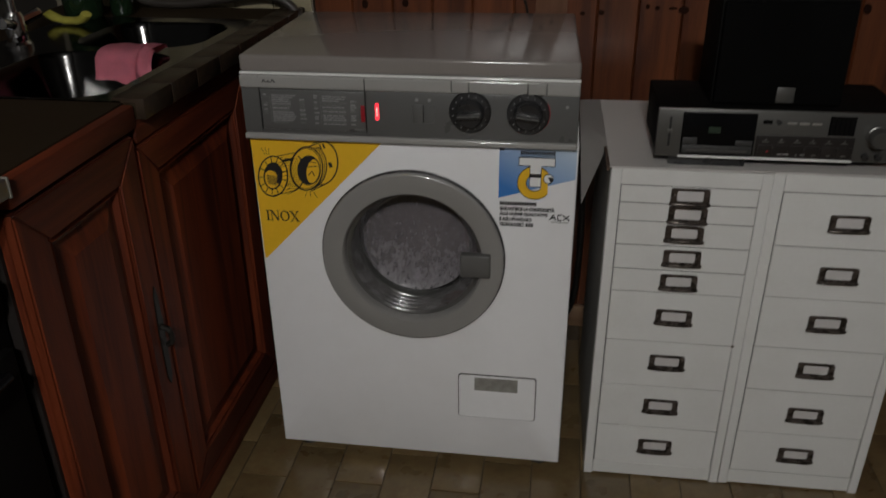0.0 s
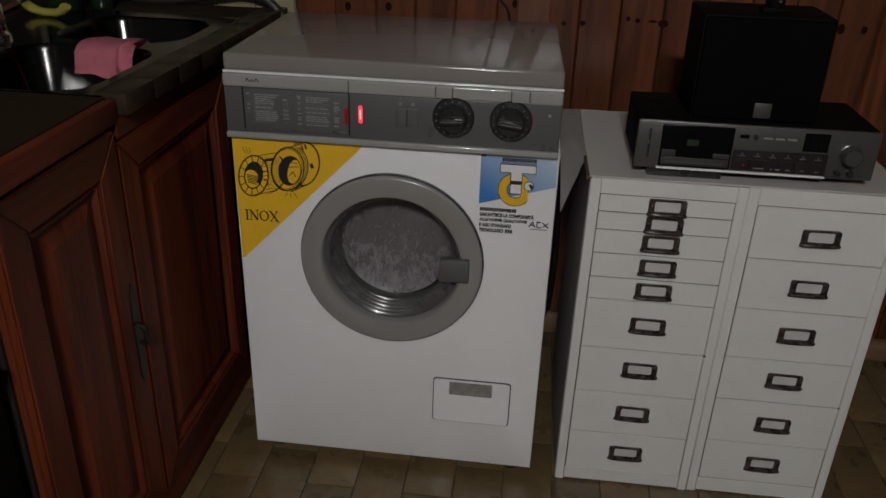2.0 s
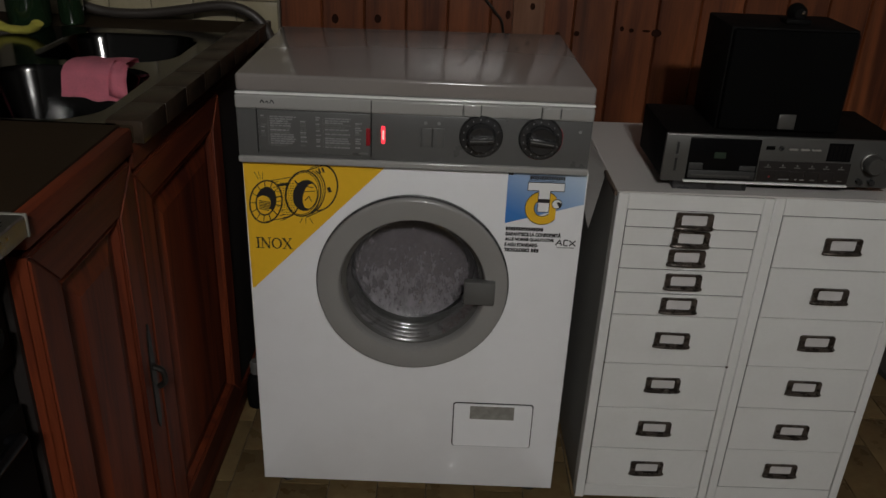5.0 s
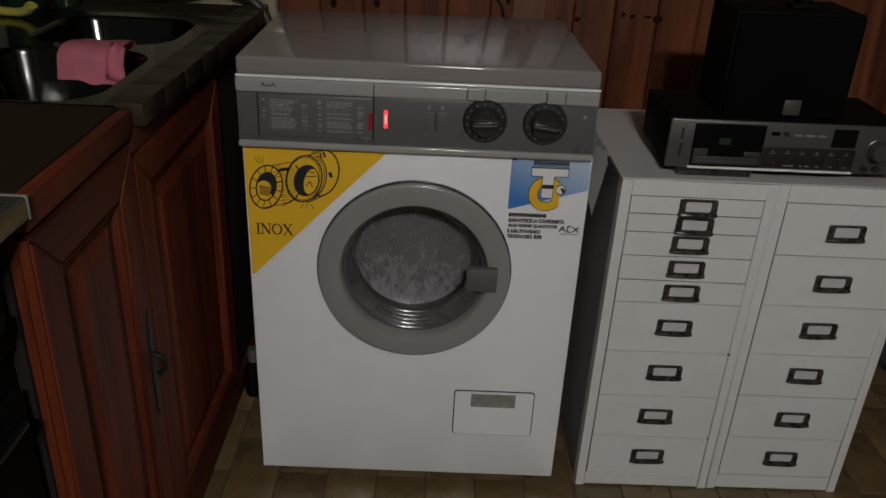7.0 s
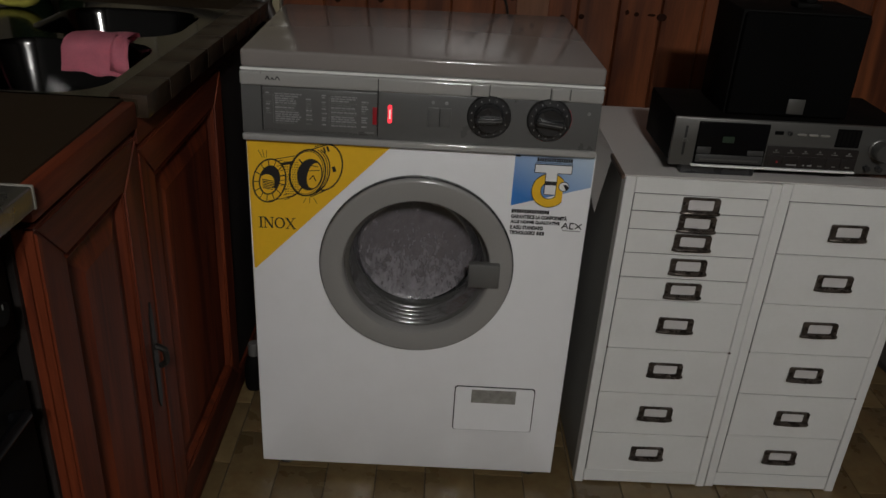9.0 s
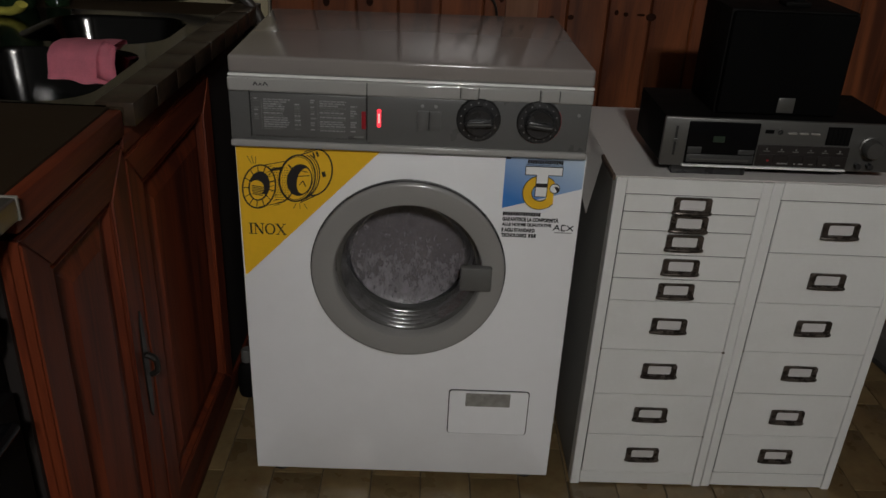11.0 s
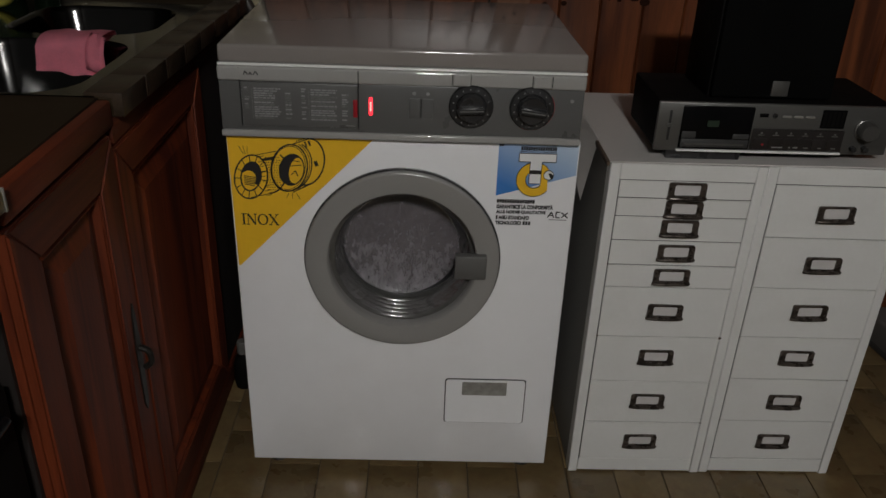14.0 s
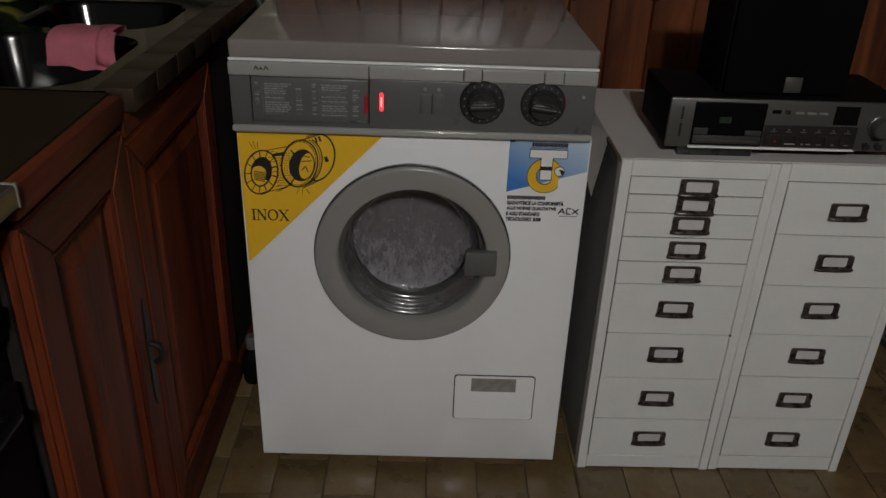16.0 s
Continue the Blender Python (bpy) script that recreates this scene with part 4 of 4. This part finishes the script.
def top_gadget():
    g = thing("black_gadget", 0.634, 0.110, 0.970, "small black plastic gadget on top of the loudspeaker", "gadget")
    part("base", box(-0.022, 0.022, -0.018, 0.018, 0, 0.010, 0.004, 2), BLACK_BOX, g)
    part("head", lathe([(0, -0.017), (0.009, -0.0155), (0.0145, -0.008), (0.016, 0.003), (0.013, 0.014), (0, 0.017)], 0, 0.018, 24), BLACK_BOX, g)
    part("lens", lathe([(0, -0.0195), (0.003, -0.0187), (0.004, -0.014)], 0.004, 0.021, 16), CHROME, g, "tiny bright lens")


cassette_receiver()
loudspeaker()
top_gadget()


# ---- kitchen run along the side ----
FX = -0.405
TOP = 0.842


def slab_yz(points, x0, x1):
    """A plate with an outline in y and z, from x0 to x1."""
    bm = bmesh.new()
    a = [bm.verts.new((x0, y, z)) for y, z in points]
    b = [bm.verts.new((x1, y, z)) for y, z in points]
    bm.faces.new(a)
    bm.faces.new(list(reversed(b)))
    for i in range(len(points)):
        j = (i + 1) % len(points)
        bm.faces.new((a[i], b[i], b[j], a[j]))
    return bm


def framed_door(parent, y0, y1, z0, z1, st=0.058):
    """Door leaf that faces +x: mitred frame, moulding and raised panel."""
    d = part("door", slab_yz([(y0, z0), (y1, z0), (y1, z1), (y0, z1)], FX - 0.020, FX - 0.008), OAK_RED, parent, "stained wooden door with a raised panel")

    def bevelled(poly, x0, x1):
        bm = slab_yz(poly, x0, x1)
        bmesh.ops.bevel(bm, geom=[e for e in bm.edges], offset=0.003, segments=2, affect="EDGES")
        return bm

    part("stile", bevelled([(y0, z0), (y0 + st, z0 + st), (y0 + st, z1 - st), (y0, z1)], FX - 0.012, FX + 0.006), OAK_RED, d)
    part("stile", bevelled([(y1, z0), (y1 - st, z0 + st), (y1 - st, z1 - st), (y1, z1)], FX - 0.012, FX + 0.006), OAK_RED, d)
    part("rail", bevelled([(y0, z0), (y1, z0), (y1 - st, z0 + st), (y0 + st, z0 + st)], FX - 0.012, FX + 0.005), OAK_RAIL, d)
    part("rail", bevelled([(y0, z1), (y1, z1), (y1 - st, z1 - st), (y0 + st, z1 - st)], FX - 0.012, FX + 0.005), OAK_RAIL, d)
    a0, a1, b0, b1 = y0 + st, y1 - st, z0 + st, z1 - st
    bm = bmesh.new()
    rings = []
    for inset, x in ((0.0, FX - 0.004), (0.006, FX + 0.002), (0.012, FX - 0.007), (0.018, FX - 0.008), (0.046, FX + 0.000), (0.048, FX + 0.001)):
        rings.append([bm.verts.new((x, y, z)) for y, z in ((a0 + inset, b0 + inset), (a1 - inset, b0 + inset), (a1 - inset, b1 - inset), (a0 + inset, b1 - inset))])
    for p, q in zip(rings, rings[1:]):
        for k in range(4):
            j = (k + 1) % 4
            bm.faces.new((p[k], p[j], q[j], q[k]))
    bm.faces.new(rings[-1])
    part("raised_panel", bm, OAK_RED, d, smooth=20)
    return d


def kitchen():
    k = thing("base_cabinet", -0.70, 0.0, 0, "dark stained wooden kitchen base cabinet with panelled doors", "kitchen cabinet")
    k.matrix_basis = Matrix.Identity(4)
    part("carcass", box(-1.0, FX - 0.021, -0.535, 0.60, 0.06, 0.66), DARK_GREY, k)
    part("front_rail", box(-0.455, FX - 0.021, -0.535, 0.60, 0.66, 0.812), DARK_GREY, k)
    part("plinth", box(-1.0, FX + 0.001, -0.535, 0.60, 0.0, 0.058, 0.002), OAK_RAIL, k)
    part("top_rail", box(-0.44, FX + 0.002, -0.20, 0.60, 0.775, 0.812, 0.002), OAK_RAIL, k)
    # Near-black filler: the machine's shade on this end is put into its colour.
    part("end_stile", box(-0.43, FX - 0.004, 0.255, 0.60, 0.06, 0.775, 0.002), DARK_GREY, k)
    framed_door(k, -0.212, 0.252, 0.062, 0.772)
    d = framed_door(k, -0.530, -0.217, 0.062, 0.795, 0.062)
    esc = slab_yz([(-0.250, 0.36), (-0.243, 0.345), (-0.236, 0.36), (-0.234, 0.46), (-0.238, 0.52), (-0.243, 0.54), (-0.248, 0.52), (-0.252, 0.46)], FX + 0.005, FX + 0.009)
    part("escutcheon", esc, IRON, d, "dark iron key plate")
    part("pull_ring", pipe([(FX + 0.009, -0.243, 0.462), (FX + 0.022, -0.243, 0.455), (FX + 0.024, -0.243, 0.435), (FX + 0.014, -0.243, 0.425)], 0.005, 8), IRON, d, "dark iron pull")
    # drawer-like wooden front with a sloping moulded edge
    fr = part("board_front", box(-0.46, FX + 0.004, -0.525, -0.195, 0.800, 0.838, 0.004, 2), OAK_RAIL, k, "stained wooden edge of the pull-out board")

    # worktop with openings for two bowls
    wt = thing("worktop", 0, 0, 0, "dark worktop with a tiled front edge and inset steel sink", "worktop")
    part("slab", box(-0.424, -0.400, -0.1915, 0.612, 0.814, TOP - 0.002, 0.002, 1), WORKTOP, wt)
    part("slab", box(-1.0, -0.87, -0.1915, 0.612, 0.814, TOP - 0.002, 0.002, 1), WORKTOP, wt)
    part("slab", box(-0.8695, -0.4245, 0.4705, 0.612, 0.814, TOP - 0.002, 0.002, 1), WORKTOP, wt)
    part("slab", box(-1.0, -0.418, -1.6, -0.192, 0.814, TOP - 0.002, 0.002, 1), WORKTOP, wt)
    y = -0.19
    while y < 0.60:
        y1 = min(y + 0.098, 0.61)
        bm = box(0, 0.055, 0.0008, y1 - y - 0.0008, -0.030, 0.004, 0.0022, 2)
        o = part("edge_tile", bm, EDGE_TILE, wt)
        o.matrix_basis = pose(-0.441 + 0.028 * (y + 0.19), y, TOP, 0, 0, -1.6)
        y = y1
    part("edge_trim", box(-0.452, -0.394, -1.6, -0.529, TOP - 0.022, TOP + 0.004, 0.003, 3), TRIM_STEEL, wt, "steel edge strip")
    part("trim_end", box(-0.452, -0.3935, -0.529, -0.525, TOP - 0.023, TOP + 0.0045, 0.001, 2), TRIM_CAP, wt, "pale end cap of the edge strip")
    ap = thing("black_oven", 0, 0, 0, "black built-in appliance with a dark glass front under the worktop", "oven")
    part("body", box(-1.0, FX - 0.034, -1.14, -0.539, 0.0, 0.806, 0.003), APPLIANCE, ap)
    part("oven_door", box(FX - 0.034, FX - 0.020, -1.12, -0.556, 0.16, 0.62, 0.003), APPLIANCE, ap)
    part("control_strip", box(FX - 0.034, FX - 0.024, -1.13, -0.546, 0.67, 0.795, 0.003), APPLIANCE, ap)
    part("drawer_front", box(FX - 0.034, FX - 0.022, -1.12, -0.556, 0.03, 0.145, 0.003), APPLIANCE, ap)
    part("handle", pipe([(FX - 0.022, -0.60, 0.600), (FX - 0.006, -0.604, 0.604), (FX - 0.003, -0.64, 0.605), (FX - 0.003, -1.04, 0.605), (FX - 0.006, -1.076, 0.604), (FX - 0.022, -1.08, 0.600)], 0.007, 10), GLASS_BLACK, ap, "black bar handle")
    for y in (-0.60, -0.70, -0.80, -0.90, -1.00):
        k = part("knob", pipe([(FX - 0.026, y, 0.733), (FX - 0.004, y, 0.733)], 0.013, 20), APPLIANCE, ap, "black control knob")
        part("knob_mark", box(FX - 0.0042, FX - 0.0034, y - 0.001, y + 0.001, 0.738, 0.744), DIM_INK, k)


def bowl_mesh(x0, x1, y0, y1, depth, r=0.075, n=12):
    """Pressed bowl in a square plate: rounded plan, upright wall, rounded foot."""
    def plan(inset):
        return rounded(x0 + inset, x1 - inset, y0 + inset, y1 - inset, r - inset * 0.7, n)

    def plate():
        pts = []
        for cx, cy, a0 in ((x1 - r, y1 - r, 0), (x0 + r, y1 - r, 90), (x0 + r, y0 + r, 180), (x1 - r, y0 + r, 270)):
            for i in range(n + 1):
                a = radians(a0 + 90 * i / n)
                k = r / max(abs(math.cos(a)), abs(math.sin(a)))
                pts.append((cx + k * math.cos(a), cy + k * math.sin(a)))
        return pts
    bm = bmesh.new()
    rings = [[bm.verts.new((x, y, TOP - 0.0008)) for x, y in plate()]]
    for inset, z in ((0.0012, -0.0008), (0.0030, -0.0030), (0.0055, -0.012), (0.0165, -0.050), (0.0330, -0.100), (0.0500, -depth + 0.001), (0.053, -depth)):
        rings.append([bm.verts.new((x, y, TOP + z)) for x, y in plan(inset)])
    for a, b in zip(rings, rings[1:]):
        for i in range(len(a)):
            j = (i + 1) % len(a)
            bm.faces.new((a[i], a[j], b[j], b[i]))
    bm.faces.new(rings[-1])
    return bm


def sink():
    s = thing("sink", 0, 0, 0, "stainless steel double-bowl sink set into the worktop", "sink")
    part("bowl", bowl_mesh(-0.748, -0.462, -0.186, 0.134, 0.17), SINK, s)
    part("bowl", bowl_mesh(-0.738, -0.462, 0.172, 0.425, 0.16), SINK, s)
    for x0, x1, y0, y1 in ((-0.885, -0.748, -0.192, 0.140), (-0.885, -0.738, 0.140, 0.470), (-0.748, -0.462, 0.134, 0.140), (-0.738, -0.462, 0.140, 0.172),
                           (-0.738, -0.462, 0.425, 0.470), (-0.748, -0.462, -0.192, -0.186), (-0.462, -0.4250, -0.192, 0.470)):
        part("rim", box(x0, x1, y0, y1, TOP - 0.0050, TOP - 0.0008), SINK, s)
    for y, d in ((-0.04, 0.17), (0.30, 0.16)):
        part("waste", turned([(0, TOP - d + 0.002), (0.03, TOP - d + 0.003), (0.036, TOP - d + 0.0005)], -0.605, y, 24), CHROME, s)
    t = thing("tap", -0.812, 0.1475, TOP - 0.001, "chrome mixer tap with a curved spout", "tap")
    part("tap_body", turned([(0, 0), (0.026, 0), (0.026, 0.008), (0.020, 0.014), (0.019, 0.06), (0.015, 0.07), (0, 0.072)], 0, 0), CHROME, t)
    part("spout", pipe([(0, 0, 0.05), (0.0, 0, 0.16), (0.03, 0.0, 0.23), (0.09, -0.01, 0.25), (0.14, -0.02, 0.21)], 0.009, 12), CHROME, t)
    for sgn in (-1, 1):
        part("handle", pipe([(0, 0, 0.045), (0.012, sgn * 0.045, 0.055), (0.014, sgn * 0.06, 0.058)], 0.011, 12), CHROME, t)


def towel():
    """Folded cloth over the rim between the bowls."""
    bm = bmesh.new()
    prof = [(y - 0.052, z) for y, z in ((0.262, -0.075), (0.258, -0.03), (0.250, 0.000), (0.236, 0.004), (0.214, 0.006), (0.190, 0.005), (0.174, 0.001), (0.163, -0.008), (0.158, -0.022), (0.154, -0.038), (0.152, -0.048))]
    nx = 22
    rows = []
    for i, (y, z) in enumerate(prof):
        row = []
        for k in range(nx + 1):
            u = k / nx
            x = -0.634 + 0.106 * u + 0.006 * (z / 0.1) * (0.5 - u)
            w = noise.noise(Vector((u * 4, i * 0.45, 1.3))) * 0.006
            sag = -0.010 * u * (1 if i >= 8 else 0) + 0.0012 * math.sin(u * 9)
            row.append(bm.verts.new((x, y + w, TOP + z + w * 0.4 + (sag if i >= 7 else 0))))
        rows.append(row)
    for a, b in zip(rows, rows[1:]):
        for k in range(nx):
            bm.faces.new((a[k], a[k + 1], b[k + 1], b[k]))
    bmesh.ops.solidify(bm, geom=bm.faces[:], thickness=-0.007)
    tw = thing("towel", 0, 0, 0, "pink terry cloth folded over the sink divider", "towel")
    part("cloth", bm, TOWEL, tw, smooth=80)
    bm = bmesh.new()
    rows = []
    for i, (y, z) in enumerate(((0.146, 0.0105), (0.124, 0.006), (0.107, -0.008), (0.100, -0.026), (0.097, -0.042))):
        rows.append([bm.verts.new((-0.548 + 0.024 * u + 0.003 * i * u, y - 0.003 + noise.noise(Vector((u * 3, i, 4))) * 0.004, TOP + z - 0.010 * u)) for u in (0, 0.25, 0.5, 0.75, 1)])
    for a, b in zip(rows, rows[1:]):
        for k in range(4):
            bm.faces.new((a[k], a[k + 1], b[k + 1], b[k]))
    bmesh.ops.solidify(bm, geom=bm.faces[:], thickness=-0.005)
    part("fold", bm, TOWEL, tw, smooth=80)


def sink_clutter():
    b = thing("bottle", -0.845, 0.455, TOP, "dark green detergent bottle beside the sink", "bottle")
    part("flask", turned([(0, 0), (0.040, 0.0), (0.044, 0.01), (0.044, 0.13), (0.036, 0.165), (0.018, 0.185), (0.016, 0.21), (0, 0.21)], 0, 0), GREEN_GLASS, b)
    part("cap", turned([(0, 0.209), (0.018, 0.209), (0.018, 0.235), (0, 0.237)], 0, 0), KNOB, b)
    g = thing("glass_bottle", -0.775, 0.500, TOP, "slim dark glass bottle by the sink", "bottle")
    part("flask", turned([(0, 0), (0.024, 0.0), (0.026, 0.01), (0.026, 0.11), (0.012, 0.145), (0.011, 0.18), (0, 0.18)], 0, 0), GREEN_GLASS, g)
    s = thing("sponge", -0.835, 0.365, TOP, "yellow sponge lying on the sink edge", "sponge", -12)
    bm = pipe([(-0.055, 0, 0.034), (-0.040, 0.004, 0.018), (-0.015, 0.006, 0.012), (0.015, 0.006, 0.012), (0.040, 0.004, 0.020), (0.055, 0, 0.036)], 0.0115, 12)
    for v in bm.verts:
        v.co.z *= 0.75
        v.co += Vector((1, 1, 1)) * noise.noise(v.co * 60) * 0.0015
    part("foam", bm, SPONGE, s)
    h = thing("drain_hose", 0, 0, 0, "grey corrugated drain hose along the tiled wall", "hose")
    part("tube", pipe([(-0.86, 0.57, 0.93), (-0.81, 0.575, 0.885), (-0.745, 0.58, 0.857), (-0.65, 0.58, 0.854), (-0.56, 0.578, 0.866), (-0.47, 0.575, 0.880), (-0.415, 0.572, 0.872), (-0.378, 0.570, 0.846), (-0.354, 0.568, 0.80), (-0.340, 0.565, 0.70), (-0.335, 0.560, 0.50)], 0.0105, 14, ridge=0.0010, steps=16), HOSE, h)


kitchen()
sink()
towel()
sink_clutter()


# ---- small things by the back wall ----
def wall_bits():
    c = thing("thin_cable", 0, 0, 0, "thin dark cable on the pine wall", "cable")
    part("wire", pipe([(0.085, 0.619, 1.05), (0.118, 0.619, 0.93), (0.150, 0.618, 0.885), (0.172, 0.616, 0.845), (0.18, 0.600, 0.70)], 0.003, 8), IRON, c)
    # Added board: its pale colour stands for the lamp mirrored in the cladding.
    p = thing("sheen_board", 0.228, 0.6165, 0.60, "added pine board, paler to stand for lamp sheen on the varnish", "board")
    part("plank", box(-0.036, 0.036, -0.004, 0.004, 0.0, 1.9, 0.002), SHEEN_PINE, p)
    for kx, kz in ((0.008, 0.300), (-0.014, 0.322)):
        part("knot", prism(ellipse(kx, kz, 0.006, 0.008, n=14), -0.0044, -0.003), KNOT, p)
    b = thing("floor_box", 1.245, 0.42, 0, "dark grey plastic box on the tiled floor", "box", 8)
    part("shell", box(0, 0.22, 0, 0.16, 0.0, 0.085, 0.012, 3), WHITE_PLASTIC, b)
    part("band", box(-0.002, 0.222, -0.002, 0.162, 0.0, 0.018, 0.003), DECK_GREY, b)
    d = thing("cleaner_bottle", -0.374, 0.292, 0, "small dark bottle with a grey cap beside the machine", "bottle")
    part("flask", turned([(0, 0), (0.022, 0.0), (0.024, 0.008), (0.024, 0.060), (0.019, 0.078), (0.011, 0.086), (0.011, 0.092), (0, 0.092)], 0, 0), BLACK_BOX, d)
    part("cap", turned([(0, 0.091), (0.0135, 0.091), (0.0135, 0.118), (0.011, 0.122), (0, 0.123)], 0, 0), WHITE_PLASTIC, d, "grey screw cap")
    h = thing("inlet_hose", 0, 0, 0, "dark hose hanging behind the washing machine", "hose")
    part("tube", pipe([(0.30, 0.50, 0.62), (0.325, 0.53, 0.45), (0.33, 0.55, 0.25), (0.32, 0.56, 0.10), (0.28, 0.55, 0.03)], 0.008, 10), IRON, h)


wall_bits()


# ---- cladding, wall tiles and floor tiles ----
def boards():
    """Tongue and groove pine boards."""
    rnd = random.Random(11)
    x, i, shapes = -0.345, 0, {}
    while x < 2.14:
        w = rnd.choice((0.094, 0.096, 0.098))
        if w not in shapes:
            bm = bmesh.new()
            pts = [(0.0, 0.006), (0.0035, 0.0), (w - 0.0035, 0.0), (w, 0.006), (w, 0.012), (0.0, 0.012)]
            lo = [bm.verts.new((px, py, 0.0)) for px, py in pts]
            hi = [bm.verts.new((px, py, 2.58)) for px, py in pts]
            for k in range(6):
                j = (k + 1) % 6
                bm.faces.new((lo[k], lo[j], hi[j], hi[k]))
            bm.faces.new(lo)
            bm.faces.new(hi)
            shapes[w] = part("board", bm, PINE, wall_back, smooth=0)
            o = shapes[w]
            o.matrix_basis = pose(x, WALL_Y, 0.0)
        else:
            share("board", shapes[w], x, WALL_Y, 0.0, wall_back)
        x += w + 0.0005
    for kx, kz, rx, rz in ((-0.218, 0.852, 0.008, 0.011), (-0.119, 0.856, 0.008, 0.010), (0.182, 0.877, 0.006, 0.010), (0.258, 0.893, 0.006, 0.007),
                           (0.344, 0.841, 0.007, 0.006), (0.470, 0.853, 0.006, 0.005), (0.529, 0.849, 0.012, 0.009), (0.448, 0.856, 0.005, 0.006), (0.505, 0.853, 0.010, 0.003),
                           (0.926, 0.858, 0.009, 0.012), (0.977, 0.858, 0.007, 0.009), (1.09, 0.93, 0.008, 0.010), (0.300, 0.838, 0.006, 0.005), (0.09, 0.96, 0.008, 0.010)):
        bm = lathe([(1.0, 0.0), (0.8, -0.0003), (0.0, -0.0004)], 0, 0, 16)
        bmesh.ops.transform(bm, matrix=Matrix.Translation((kx, WALL_Y, kz)) @ Matrix.Diagonal((rx, 1, rz, 1)), verts=bm.verts)
        part("knot", bm, KNOT, wall_back)


def wall_tiles():
    backing = tagged(part("wall_tiling", box(-1.02, -0.347, WALL_Y + 0.002, WALL_Y + 0.012, 0.80, 1.5), WALL_GROUT), "cream square wall tiles with dark joints", "tiling", kind="structure")
    src = None
    for r in range(7):
        for c in range(7):
            x, z = -0.447 - 0.0975 * c, 0.7875 + 0.0975 * r
            if x < -1.02:
                continue
            if src is None:
                src = part("wall_tile", box(0.0012, 0.0963, -0.004, 0.004, 0.0012, 0.0963, 0.0015, 2), WALL_TILE, backing)
                src.matrix_basis = pose(x, WALL_Y, z)
            else:
                share("wall_tile", src, x, WALL_Y, z, backing)


def floor_tiles():
    """Small glazed tiles in running bond."""
    rnd = random.Random(3)
    src = None
    pitch = 0.1022
    for c in range(-5, 16):
        x = 0.0375 + pitch * (c - 0)
        for r in range(-8, 4):
            y = -0.08 + 0.2045 * r + (0.102 if c % 2 else 0)
            if y + 0.2 > WALL_Y + 0.02 and y > WALL_Y - 0.1:
                continue
            if src is None:
                src = part("floor_tile", box(0.0012, pitch - 0.0012, 0.0012, 0.2033, -0.012, 0.0, 0.0016, 2), FLOOR_TILE, floor)
                o = src
            else:
                o = new("floor_tile", src.data)
                o.parent = floor
            o.matrix_basis = pose(x, y, rnd.uniform(-0.0004, 0.0), rnd.uniform(-0.03, 0.03), rnd.uniform(-0.03, 0.03), 0)
    verts, faces = [], []
    for c in range(-5, 21):
        x = 0.0375 + pitch * c
        for r in range(-23, 3):
            y = -0.08 + 0.2045 * r + (0.102 if c % 2 else 0)
            if (c < 16 and r >= -8) or x + pitch > 2.15 or y + 0.2 > WALL_Y:
                continue
            k = len(verts)
            for inset, z in ((0.0012, -0.0035), (0.0012, -0.0012), (0.0028, 0.0)):
                for px, py in ((x + inset, y + inset), (x + pitch - inset, y + inset), (x + pitch - inset, y + 0.2045 - inset), (x + inset, y + 0.2045 - inset)):
                    verts.append((px, py, z))
            for a in (0, 4):
                for i in range(4):
                    faces.append((k + a + i, k + a + (i + 1) % 4, k + a + 4 + (i + 1) % 4, k + a + 4 + i))
            faces.append((k + 8, k + 9, k + 10, k + 11))
    me = bpy.data.meshes.new("floor_tiling")
    me.from_pydata(verts, [], faces)
    me.materials.append(FLOOR_TILE)
    rest = new("floor_tiling", me)
    rest.parent = floor
    rest["kind"] = "stuff"


boards()
wall_tiles()
floor_tiles()


def motions():
    """The drum turns on its own line."""
    cx, cy, cz = DRUM.matrix_basis.translation
    walk(DRUM, [(i * 0.25, pose(cx, cy, cz, 0, 60.0 * i, 0)) for i in range(65)])


motions()
